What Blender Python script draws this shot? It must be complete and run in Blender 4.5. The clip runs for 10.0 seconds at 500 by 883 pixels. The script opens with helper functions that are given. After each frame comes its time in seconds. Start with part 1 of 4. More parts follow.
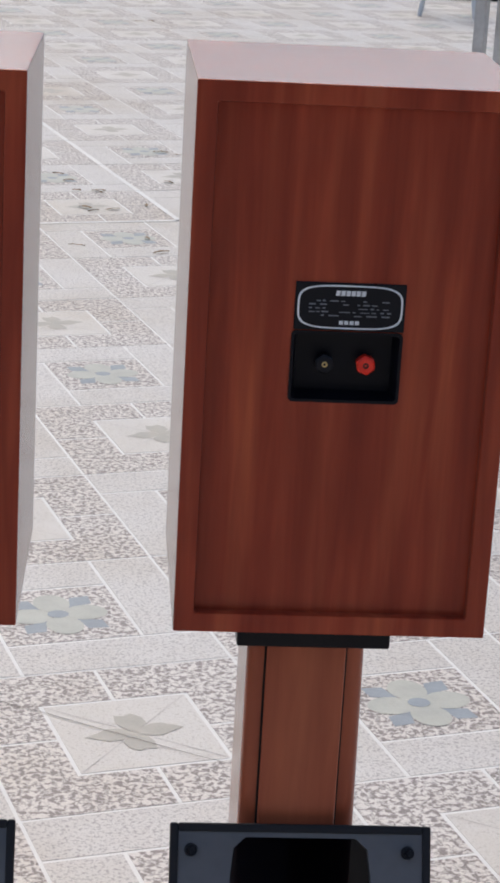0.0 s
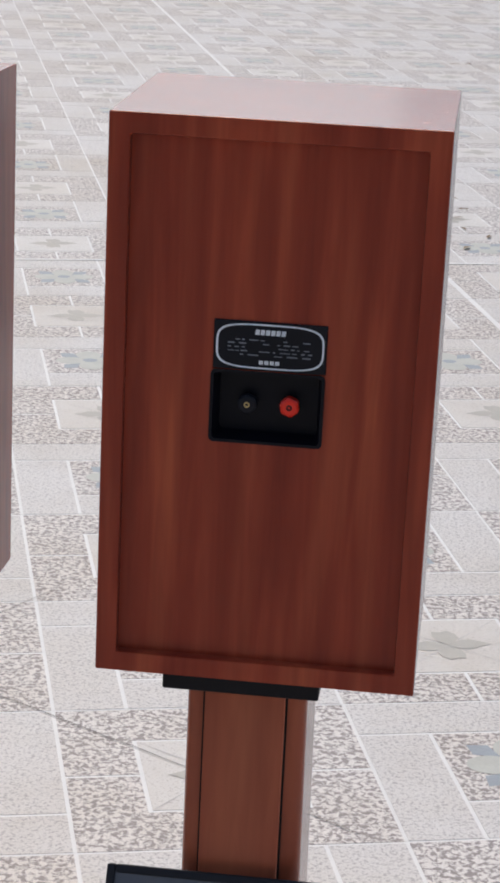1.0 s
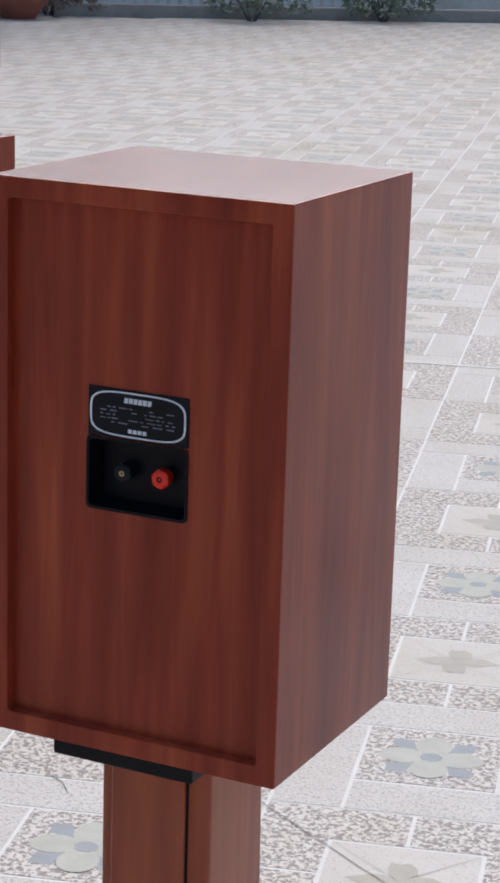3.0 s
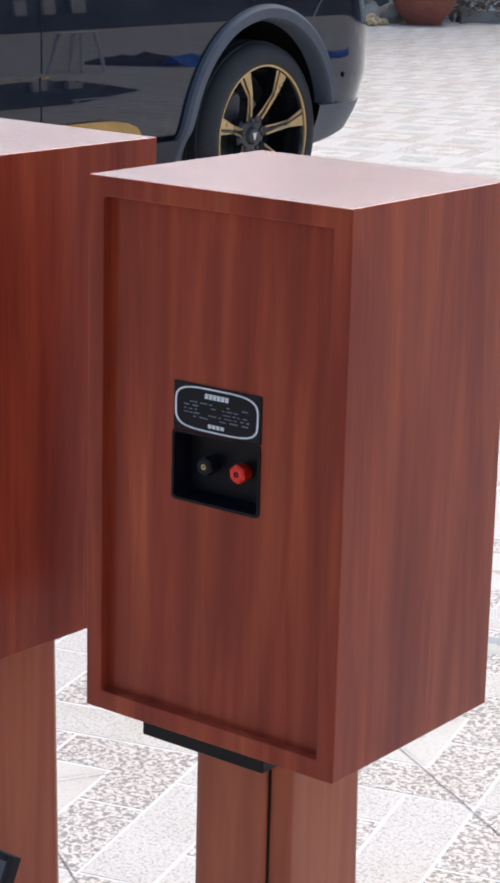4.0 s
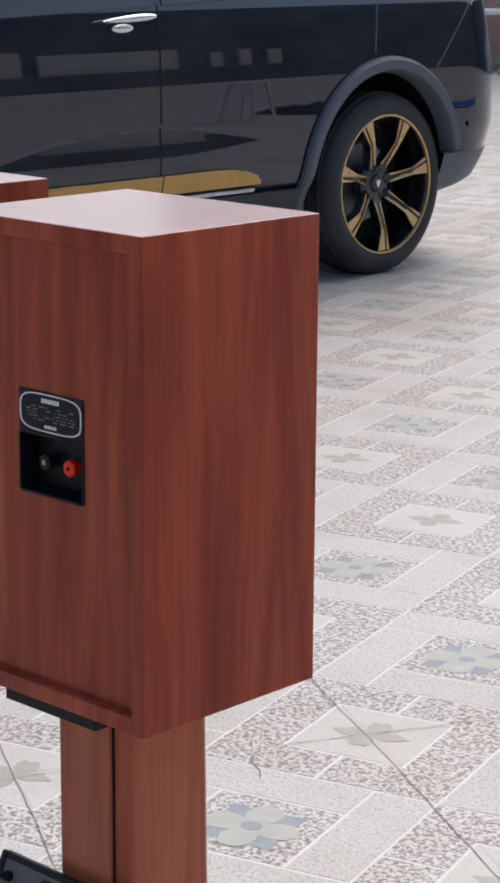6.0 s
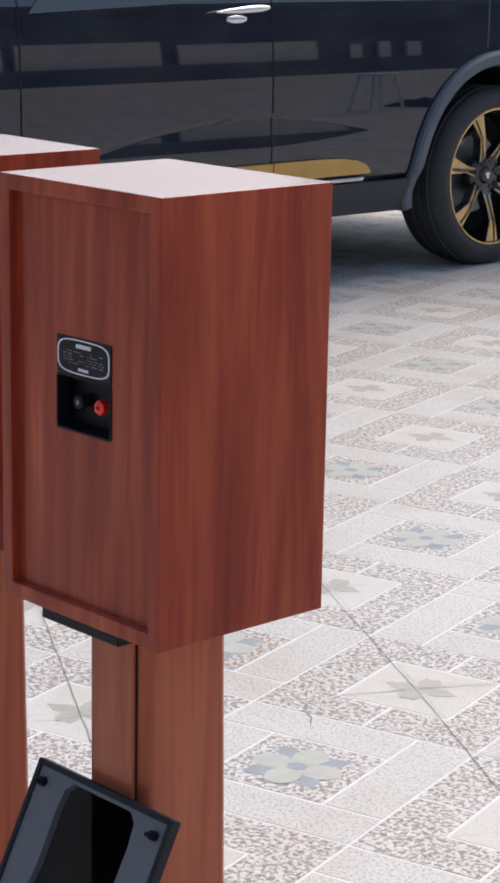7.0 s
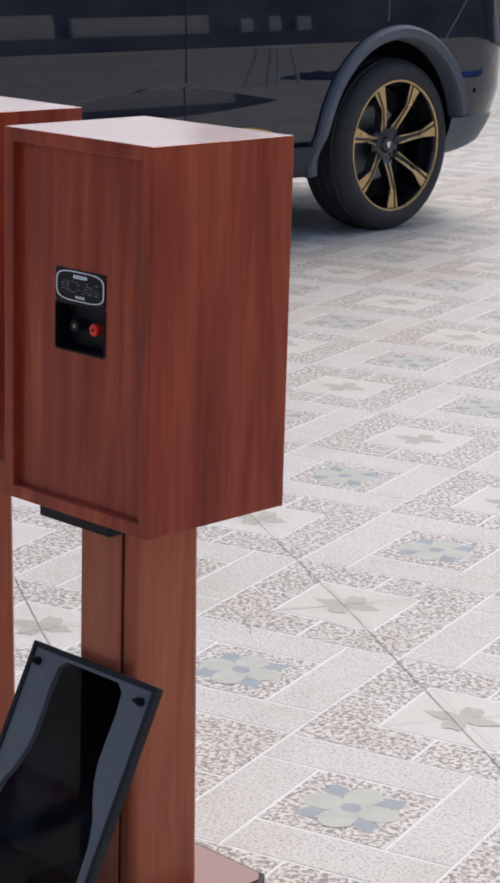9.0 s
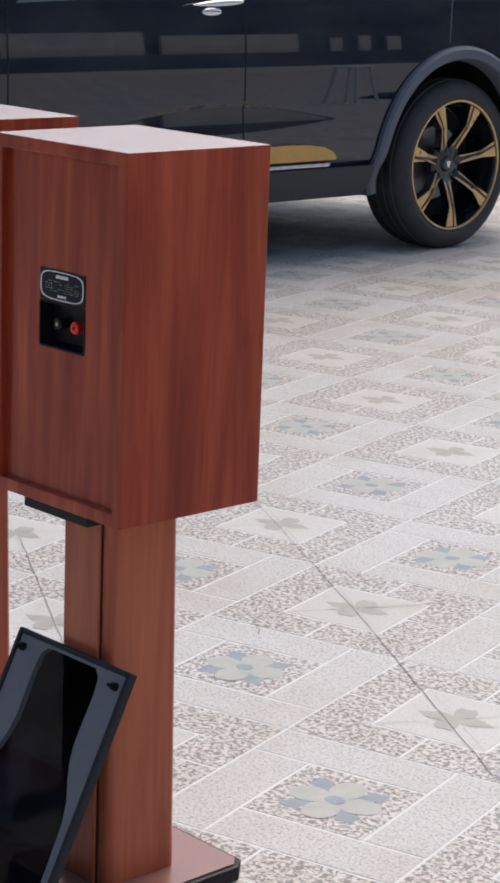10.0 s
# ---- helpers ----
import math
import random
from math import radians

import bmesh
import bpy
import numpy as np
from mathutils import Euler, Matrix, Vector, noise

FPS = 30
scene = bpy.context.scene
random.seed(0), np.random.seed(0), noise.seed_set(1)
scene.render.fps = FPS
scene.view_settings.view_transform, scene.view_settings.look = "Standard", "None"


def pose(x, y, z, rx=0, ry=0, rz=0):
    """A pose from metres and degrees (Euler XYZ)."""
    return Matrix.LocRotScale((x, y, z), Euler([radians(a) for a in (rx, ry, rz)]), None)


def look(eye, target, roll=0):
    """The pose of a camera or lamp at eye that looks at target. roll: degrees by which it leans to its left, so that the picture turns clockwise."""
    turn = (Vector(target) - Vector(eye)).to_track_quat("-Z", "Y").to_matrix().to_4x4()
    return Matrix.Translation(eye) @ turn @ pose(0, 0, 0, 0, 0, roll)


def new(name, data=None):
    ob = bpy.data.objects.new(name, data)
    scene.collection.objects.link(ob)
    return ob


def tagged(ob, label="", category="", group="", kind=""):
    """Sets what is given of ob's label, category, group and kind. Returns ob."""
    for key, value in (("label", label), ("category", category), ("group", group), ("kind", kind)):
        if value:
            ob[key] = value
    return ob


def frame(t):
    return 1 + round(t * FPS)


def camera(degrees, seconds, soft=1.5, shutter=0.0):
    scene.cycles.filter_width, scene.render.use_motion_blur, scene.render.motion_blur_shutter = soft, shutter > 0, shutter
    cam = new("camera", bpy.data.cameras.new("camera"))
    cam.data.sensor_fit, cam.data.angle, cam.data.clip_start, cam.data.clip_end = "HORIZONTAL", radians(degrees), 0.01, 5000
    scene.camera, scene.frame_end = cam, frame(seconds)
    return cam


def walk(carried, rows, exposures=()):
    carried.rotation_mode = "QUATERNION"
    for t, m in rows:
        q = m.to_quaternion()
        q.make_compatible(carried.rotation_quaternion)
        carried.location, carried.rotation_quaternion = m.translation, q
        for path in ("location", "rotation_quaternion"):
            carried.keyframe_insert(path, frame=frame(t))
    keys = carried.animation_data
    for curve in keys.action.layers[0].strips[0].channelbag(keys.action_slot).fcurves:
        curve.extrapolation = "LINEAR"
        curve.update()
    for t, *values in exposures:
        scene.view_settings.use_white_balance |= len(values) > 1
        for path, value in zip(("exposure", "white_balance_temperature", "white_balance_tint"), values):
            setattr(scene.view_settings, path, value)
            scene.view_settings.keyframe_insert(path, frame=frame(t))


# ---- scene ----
cam = camera(13.4, 10.0, soft=3.1)
PATH = [
    (0, (-0.078, -1.674, 1.281), (0.075, 0.223, 0.668), 3.2),
    (0.5, (0.088, -1.615, 1.282), (0.116, 0.291, 0.679), 3.0),
    (1, (0.292, -1.63, 1.286), (0.094, 0.27, 0.694), 2.7),
    (1.5, (0.455, -1.618, 1.281), (0.126, 0.262, 0.683), 2.4),
    (2, (0.582, -1.508, 1.283), (0.04, 0.322, 0.684), 1.9),
    (2.2, (0.623, -1.464, 1.281), (0.042, 0.369, 0.729), 2.7),
    (3.3, (1.023, -1.423, 1.264), (0.086, 0.27, 0.759), 1.0),
    (3.5, (1.062, -1.413, 1.277), (0.068, 0.242, 0.757), 0.7),
    (4, (1.179, -1.315, 1.277), (0.006, 0.222, 0.766), 1.4),
    (4.5, (1.288, -1.268, 1.289), (0.104, 0.27, 0.809), 2.2),
    (5, (1.419, -1.291, 1.299), (0.207, 0.229, 0.827), 1.8),
    (5.5, (1.544, -1.326, 1.302), (0.273, 0.143, 0.83), 1.0),
    (6, (1.613, -1.284, 1.302), (0.278, 0.13, 0.833), 0.4),
    (6.2, (1.639, -1.269, 1.303), (0.251, 0.093, 0.836), 1.5),
    (7.3, (1.912, -1.403, 1.302), (0.486, -0.085, 0.824), 1.0),
    (7.5, (1.93, -1.447, 1.309), (0.506, -0.128, 0.828), 1.0),
    (8, (1.963, -1.55, 1.315), (0.552, -0.217, 0.833), 1.9),
    (8.5, (2.005, -1.643, 1.302), (0.639, -0.266, 0.812), 2.1),
    (8.9, (2.026, -1.667, 1.317), (0.682, -0.271, 0.82), 1.7),
    (9, (2.047, -1.67, 1.317), (0.701, -0.276, 0.822), 1.6),
    (9.5, (2.137, -1.667, 1.322), (0.781, -0.279, 0.837), 1.8),
    (10, (2.228, -1.638, 1.318), (0.818, -0.303, 0.839), 2.1),
]
walk(cam, [(t, look(eye, target, roll)) for t, eye, target, roll in PATH], [(0, 0.13, 6800, 9), (2.2, 0.11, 6600, 9), (3.5, 0.15, 6500, 9), (4.0, 0.62, 6550, 9), (4.5, 0.17, 6600, 9), (5.0, 0.11, 6600, 9), (6.0, 0.28, 6700, 9), (7.3, 0.46, 6700, 9), (7.6, 0.44, 6700, 9), (8.0, 0.36, 6700, 9), (8.5, 0.27, 6700, 9), (10, 0.28, 6700, 9)])

# ---- light ----
world = bpy.data.worlds.new("world")
scene.world = world
world.use_nodes = True
wn = world.node_tree
sky = wn.nodes.new("ShaderNodeTexSky")
sky.sky_type, sky.sun_disc = "NISHITA", False
SUN_ELEV, SUN_AZ = radians(52), radians(338)
sky.sun_elevation, sky.sun_rotation = SUN_ELEV, SUN_AZ
sky.air_density, sky.dust_density, sky.ozone_density = 1.0, 2.7, 1.0
wn.links.new(sky.outputs[0], wn.nodes["Background"].inputs[0])
wn.nodes["Background"].inputs[1].default_value = 0.165
sun = new("sun", bpy.data.lights.new("sun", "SUN"))
sun.data.energy, sun.data.angle, sun.data.color = 1.0, radians(50), (1.0, 0.95, 0.88)
# the lamp's direction follows the sky's sun: rotation counts clockwise from +y
sx, sy, sz = math.sin(SUN_AZ) * math.cos(SUN_ELEV), math.cos(SUN_AZ) * math.cos(SUN_ELEV), math.sin(SUN_ELEV)
sun.matrix_world = look((sx * 30, sy * 30, sz * 30), (0, 0, 0))

# ---- materials ----


class Mat:
    """A node material with a principled shader and a few shortcuts."""

    def __init__(self, name, color=(0.5, 0.5, 0.5), rough=0.5, metal=0.0, coat=0.0, coat_rough=0.05, spec=0.5):
        self.m = bpy.data.materials.new(name)
        self.m.use_nodes = True
        self.t = self.m.node_tree
        self.b = self.t.nodes["Principled BSDF"]
        self.b.inputs["Base Color"].default_value = (*color, 1)
        self.b.inputs["Roughness"].default_value = rough
        self.b.inputs["Metallic"].default_value = metal
        self.b.inputs["Coat Weight"].default_value = coat
        self.b.inputs["Coat Roughness"].default_value = coat_rough
        self.b.inputs["Specular IOR Level"].default_value = spec

    def node(self, kind, **kw):
        n = self.t.nodes.new(kind)
        for k, v in kw.items():
            n.inputs[k].default_value = v
        return n

    def coords(self, scale=(1, 1, 1), world_space=False):
        mp = self.t.nodes.new("ShaderNodeMapping")
        mp.inputs["Scale"].default_value = scale
        if world_space:
            src = self.t.nodes.new("ShaderNodeNewGeometry").outputs["Position"]
        else:
            src = self.t.nodes.new("ShaderNodeTexCoord").outputs["Object"]
        self.t.links.new(src, mp.inputs[0])
        return mp.outputs[0]

    def noise(self, vec, scale, detail=3.0, rough=0.5, distortion=0.0):
        n = self.node("ShaderNodeTexNoise", Scale=scale, Detail=detail, Roughness=rough, Distortion=distortion)
        self.t.links.new(vec, n.inputs["Vector"])
        return n.outputs[0]

    def ramp(self, fac, stops):
        n = self.t.nodes.new("ShaderNodeValToRGB")
        el = n.color_ramp.elements
        while len(el) < len(stops):
            el.new(0.5)
        for e, (p, c) in zip(el, stops):
            e.position, e.color = p, (*c, 1) if len(c) == 3 else c
        self.t.links.new(fac, n.inputs[0])
        return n.outputs[0]

    def mix(self, fac, a, b, mode="MIX"):
        n = self.t.nodes.new("ShaderNodeMix")
        n.data_type, n.blend_type = "RGBA", mode
        for sock, v in ((n.inputs[0], fac), (n.inputs[6], a), (n.inputs[7], b)):
            if hasattr(v, "links"):
                self.t.links.new(v, sock)
            elif isinstance(v, tuple):
                sock.default_value = (*v, 1)
            else:
                sock.default_value = v
        return n.outputs[2]

    def color(self, out):
        self.t.links.new(out, self.b.inputs["Base Color"])
        return self

    def rough(self, fac, lo, hi):
        n = self.node("ShaderNodeMapRange", **{"To Min": lo, "To Max": hi})
        self.t.links.new(fac, n.inputs[0])
        self.t.links.new(n.outputs[0], self.b.inputs["Roughness"])
        return self

    def bump(self, fac, strength=0.2, distance=0.001):
        n = self.node("ShaderNodeBump", Strength=strength, Distance=distance)
        self.t.links.new(fac, n.inputs["Height"])
        self.t.links.new(n.outputs[0], self.b.inputs["Normal"])
        return self


def wood(name, dark, mid, light, rough=(0.17, 0.235), grain=1.0, seed=0.0):
    """Satin cherry laminate: the grain runs along z, the lacquer shines at a grazing look."""
    w = Mat(name, mid, 0.55, spec=0.15)
    mp = w.t.nodes.new("ShaderNodeMapping")
    mp.inputs["Location"].default_value = (seed, seed * 1.7, seed * 0.3)
    mp.inputs["Scale"].default_value = (1, 1, 0.075)
    w.t.links.new(w.t.nodes.new("ShaderNodeTexCoord").outputs["Object"], mp.inputs[0])
    v = mp.outputs[0]
    broad = w.noise(v, 12 * grain, 3.0, 0.5, 2.2)
    streak = w.noise(v, 40 * grain, 2.0, 0.5, 1.4)
    fine = w.noise(v, 150 * grain, 3.0, 0.6, 0.8)
    c = w.ramp(broad, [(0.3, dark), (0.5, mid), (0.7, light)])
    k = w.ramp(streak, [(0.32, (0.8, 0.74, 0.73)), (0.52, (1, 1, 1)), (0.7, (1.22, 1.34, 1.3))])
    f = w.ramp(fine, [(0.35, (0.86, 0.83, 0.82)), (0.65, (1.08, 1.08, 1.08))])
    w.color(w.mix(0.55, w.mix(0.75, c, k, "MULTIPLY"), f, "MULTIPLY"))
    w.bump(fine, 0.05, 0.0004)
    gl = w.t.nodes.new("ShaderNodeBsdfGlossy")
    sm = w.node("ShaderNodeMapRange", **{"To Min": rough[0], "To Max": rough[1]})
    w.t.links.new(w.noise(w.coords((1, 1, 1)), 9, 4), sm.inputs[0])
    w.t.links.new(sm.outputs[0], gl.inputs["Roughness"])
    lw = w.node("ShaderNodeLayerWeight", Blend=0.5)
    pw = w.t.nodes.new("ShaderNodeMath")
    pw.operation = "POWER"
    pw.inputs[1].default_value = 4.2
    w.t.links.new(lw.outputs["Facing"], pw.inputs[0])
    ma = w.t.nodes.new("ShaderNodeMath")
    ma.operation = "MULTIPLY_ADD"
    ma.inputs[1].default_value, ma.inputs[2].default_value = 0.95, 0.016
    w.t.links.new(pw.outputs[0], ma.inputs[0])
    mx = w.t.nodes.new("ShaderNodeMixShader")
    w.t.links.new(ma.outputs[0], mx.inputs[0])
    w.t.links.new(w.b.outputs[0], mx.inputs[1])
    w.t.links.new(gl.outputs[0], mx.inputs[2])
    w.t.links.new(mx.outputs[0], w.t.nodes["Material Output"].inputs[0])
    return w.m


M_wood = wood("cherry_laminate", (0.26, 0.029, 0.0115), (0.335, 0.045, 0.0175), (0.44, 0.079, 0.030))
M_wood_post = wood("cherry_laminate_post", (0.37, 0.083, 0.038), (0.43, 0.104, 0.048), (0.48, 0.125, 0.059), grain=0.5, seed=7.0)


def plain(name, color, rough=0.5, metal=0.0, vary=0.25, scale=30.0, bump=0.1, coat=0.0, dist=0.001, world_space=False):
    """A surface with two scales of uneven tone."""
    p = Mat(name, color, rough, metal, coat)
    v = p.coords(world_space=world_space)
    a, b = p.noise(v, scale, 4), p.noise(v, scale * 9, 2)
    lo = tuple(x * (1 - vary) for x in color)
    hi = tuple(min(1, x * (1 + vary)) for x in color)
    p.color(p.mix(0.3, p.ramp(a, [(0.3, lo), (0.7, hi)]), p.ramp(b, [(0.3, lo), (0.7, hi)])))
    p.rough(a, max(0.02, rough - 0.08), min(1, rough + 0.08))
    if bump:
        p.bump(b, bump, dist)
    return p.m


M_black = plain("black_plastic", (0.012, 0.012, 0.016), 0.42, bump=0.05)
M_cup = plain("terminal_cup_plastic", (0.004, 0.004, 0.008), 0.45, bump=0.03)
M_label = plain("label_foil", (0.006, 0.0065, 0.011), 0.3, bump=0.0)
M_silver = plain("silver_print", (0.8, 0.81, 0.84), 0.4, 0.0, bump=0.0)
M_print = plain("grey_print", (0.17, 0.185, 0.21), 0.5, bump=0.0)
M_red = plain("red_plastic", (1.0, 0.028, 0.01), 0.3, vary=0.1, bump=0.02)
M_brass = plain("brass", (0.55, 0.42, 0.2), 0.3, 0.9, bump=0.0)
M_grille = plain("grille_board", (0.145, 0.143, 0.152), 0.45, vary=0.12, scale=12, bump=0.08)
M_grille_edge = plain("grille_edge", (0.012, 0.012, 0.016), 0.75, bump=0.2)
M_bracket = plain("black_steel", (0.012, 0.011, 0.013), 0.4, 0.2, bump=0.05)
M_gap = plain("shadow_gap", (0.008, 0.004, 0.003), 0.8, bump=0.0)
M_base_top = plain("base_laminate", (0.30, 0.135, 0.105), 0.3, vary=0.1, scale=8, bump=0.02, coat=0.2)

for mt in (M_cup, M_label, M_black, M_bracket):
    mt.node_tree.nodes["Principled BSDF"].inputs["Specular IOR Level"].default_value = 0.2
cloth = Mat("grille_cloth", (0.022, 0.023, 0.04), 0.9)
_tr = cloth.t.nodes.new("ShaderNodeBsdfTransparent")
_mx = cloth.t.nodes.new("ShaderNodeMixShader")
_mx.inputs[0].default_value = 0.012
_wv = cloth.noise(cloth.coords((1, 1, 1)), 900, 2)
cloth.bump(_wv, 0.4, 0.0006)
cloth.t.links.new(cloth.b.outputs[0], _mx.inputs[1])
cloth.t.links.new(_tr.outputs[0], _mx.inputs[2])
cloth.t.links.new(_mx.outputs[0], cloth.t.nodes["Material Output"].inputs[0])
M_cloth = cloth.m


def terrazzo(name, base, chip, scale, cover, soft=0.06, extra=None):
    """Printed stone-chip tile: chips on a base, with dirt and worn patches over several tiles."""
    g = Mat(name, base, 0.5)
    v = g.coords((1, 1, 1), True)
    n = g.noise(v, scale, 2.0, 0.6, 0.6)
    n2 = g.noise(v, scale * 2.6, 1.0)
    big = g.noise(v, 1.3, 5.0, 0.6)
    mid = g.noise(v, 7.0, 4.0)
    c = g.ramp(n, [(cover - soft, chip), (cover + soft, base)])
    warm = g.ramp(n2, [(0.42, (0.9, 0.87, 0.85)), (0.6, (1.04, 1.035, 1.035))])
    c = g.mix(0.7, c, warm, "MULTIPLY")
    dirt = g.ramp(big, [(0.3, (0.8, 0.73, 0.64)), (0.42, (0.93, 0.9, 0.86)), (0.56, (1, 1, 1))])
    c = g.mix(0.8, c, dirt, "MULTIPLY")
    spots = g.ramp(mid, [(0.3, (0.88, 0.86, 0.84)), (0.5, (1, 1, 1))])
    c = g.mix(0.6, c, spots, "MULTIPLY")
    g.color(c)
    g.rough(mid, 0.38, 0.6)
    g.bump(n, 0.12, 0.0008)
    return g.m


M_granite = terrazzo("granite_chip_tile", (0.69, 0.66, 0.62), (0.25, 0.217, 0.205), 118, 0.49, 0.07)
M_light = terrazzo("pale_chip_tile", (0.635, 0.62, 0.59), (0.39, 0.37, 0.36), 200, 0.43, 0.07)
M_star = terrazzo("cream_chip_tile", (0.645, 0.625, 0.585), (0.49, 0.46, 0.42), 220, 0.38, 0.07)
M_line = plain("white_tile_line", (0.72, 0.71, 0.68), 0.5, vary=0.08, scale=3, world_space=True)
M_petal = plain("cream_petal", (0.445, 0.45, 0.395), 0.45, vary=0.12, scale=25, world_space=True)
M_leaf_inlay = plain("olive_inlay", (0.41, 0.383, 0.328), 0.45, vary=0.12, scale=25, world_space=True)
M_blue = plain("blue_grey_inlay", (0.265, 0.30, 0.33), 0.45, vary=0.15, scale=25, world_space=True)
M_hair = plain("grey_hairline", (0.5, 0.475, 0.445), 0.6, vary=0.2, scale=20, world_space=True)
M_ground = plain("ground_screed", (0.5, 0.47, 0.43), 0.8, vary=0.07, scale=0.6, world_space=True)
M_crack = plain("crack_dirt", (0.24, 0.215, 0.19), 0.9, vary=0.3, scale=30, world_space=True)

M_paint = Mat("car_paint", (0.0035, 0.005, 0.009), 0.28, 0.0, 1.0, 0.015, 0.05)
_v = M_paint.coords((1, 1, 1))
M_paint.color(M_paint.ramp(M_paint.noise(_v, 3, 4), [(0.35, (0.005, 0.008, 0.019)), (0.7, (0.009, 0.014, 0.03))]))
M_paint.rough(M_paint.noise(_v, 12, 4), 0.22, 0.36)
M_paint.b.inputs["Coat IOR"].default_value = 1.68
M_paint = M_paint.m
M_clad = plain("grey_cladding", (0.09, 0.104, 0.128), 0.5, vary=0.12, scale=10, bump=0.1)
M_clad_dark = plain("dark_cladding", (0.035, 0.038, 0.045), 0.5, vary=0.12, scale=10, bump=0.1)
M_gold = plain("gold_paint", (0.52, 0.3, 0.07), 0.33, 0.35, vary=0.12, scale=10, bump=0.0, coat=0.5)
M_wheelgold = plain("gold_alloy", (0.68, 0.44, 0.18), 0.3, 0.45, vary=0.15, scale=25, bump=0.0, coat=0.4)
M_wheelblack = plain("gloss_black_alloy", (0.01, 0.011, 0.014), 0.25, 0.2, bump=0.0, coat=0.6)
M_tyre = plain("tyre_rubber", (0.032, 0.032, 0.034), 0.7, vary=0.35, scale=8, bump=0.3)
M_liner = plain("arch_liner", (0.006, 0.006, 0.007), 0.9, bump=0.2)
M_chrome = plain("chrome", (0.75, 0.77, 0.8), 0.12, 1.0, vary=0.05, bump=0.0)
M_disc = plain("brake_steel", (0.3, 0.3, 0.31), 0.35, 0.8, vary=0.2, bump=0.0)
M_glass = Mat("tinted_glass", (0.004, 0.005, 0.006), 0.03, 0.0, 1.0, 0.01).m

M_terra = plain("terracotta", (0.28, 0.085, 0.055), 0.7, vary=0.25, scale=9, bump=0.2)
M_soil = plain("soil", (0.05, 0.035, 0.025), 0.95, vary=0.4, scale=20, bump=0.6, dist=0.01)
M_leaf = plain("grey_green_leaf", (0.15, 0.185, 0.135), 0.5, vary=0.4, scale=6, bump=0.1)
M_bark = plain("grey_bark", (0.11, 0.11, 0.115), 0.85, vary=0.35, scale=7, bump=0.5, dist=0.01)
M_rubble = plain("yellow_rubble", (0.6, 0.45, 0.26), 0.85, vary=0.35, scale=9, bump=0.4, dist=0.006)
M_slab = plain("beige_stone", (0.68, 0.58, 0.47), 0.8, vary=0.25, scale=8, bump=0.3, dist=0.005)
M_palewall = plain("pale_render", (0.66, 0.63, 0.57), 0.85, vary=0.2, scale=2, bump=0.2, dist=0.004)
M_redwall = plain("faded_red_render", (0.48, 0.27, 0.22), 0.85, vary=0.25, scale=3, bump=0.3, dist=0.004)
M_white = plain("white_paint", (0.74, 0.74, 0.73), 0.5, vary=0.08, scale=5, bump=0.05)
M_kerb = plain("grey_kerb", (0.3, 0.29, 0.27), 0.85, vary=0.25, scale=6, bump=0.3, dist=0.004)
M_alu = plain("grey_steel_tube", (0.6, 0.585, 0.56), 0.42, 0.35, vary=0.2, scale=14, bump=0.05)
M_rock = plain("grey_brown_rock", (0.74, 0.66, 0.58), 0.9, vary=0.4, scale=22, bump=0.7, dist=0.008)
M_blackcloth = plain("black_cloth_weave", (0.012, 0.012, 0.014), 0.9, vary=0.2, scale=20, bump=0.3)
M_tarp = plain("blue_tarpaulin", (0.0, 0.22, 0.85), 0.65, vary=0.25, scale=6, bump=0.2, dist=0.004)
M_grey = plain("pale_plastic", (0.5, 0.49, 0.47), 0.45, vary=0.1, bump=0.05)
# for the added unseen walls: dark, strongly mottled to streak the car's reflections
M_wall = plain("added_wall_render", (0.1, 0.11, 0.105), 0.9, vary=0.9, scale=0.7, bump=0.3, dist=0.01, world_space=True)

# ---- mesh helpers ----


def weighted_normals(me, least):
    """Smooth shading in which the large flat faces keep flat and narrow bevels take the bend."""
    for p in me.polygons:
        p.use_smooth = True
    near = [[] for _ in me.vertices]
    for p in me.polygons:
        for v in p.vertices:
            near[v].append((p.normal.copy(), p.area))
    out = []
    for p in me.polygons:
        for v in p.vertices:
            n = Vector((0, 0, 0))
            for q, area in near[v]:
                if q.dot(p.normal) >= least:
                    n += q * area
            out.append(n.normalized() if n.length > 1e-12 else p.normal.copy())
    me.normals_split_custom_set(out)


def mesh_from(bm, name, mats, smooth=None):
    me = bpy.data.meshes.new(name)
    bmesh.ops.recalc_face_normals(bm, faces=bm.faces)
    bm.to_mesh(me)
    bm.free()
    for m in mats if isinstance(mats, (list, tuple)) else [mats]:
        me.materials.append(m)
    if smooth is not None:
        weighted_normals(me, math.cos(radians(smooth)))
    return me


def part(name, bm, material, parent=None, label="", smooth=None, m=None):
    """Links a bmesh as one mesh object under a thing or a part."""
    ob = new(name, bm if isinstance(bm, bpy.types.Mesh) else mesh_from(bm, name, material, smooth))
    if parent is not None:
        ob.parent = parent
    if m is not None:
        ob.matrix_basis = m
    return tagged(ob, label)


def thing(name, label, category, m=None, group="", kind=""):
    """An empty at the base of a thing."""
    ob = new(name)
    ob.empty_display_size = 0.1
    if m is not None:
        ob.matrix_basis = m
    return tagged(ob, label, category, group, kind)


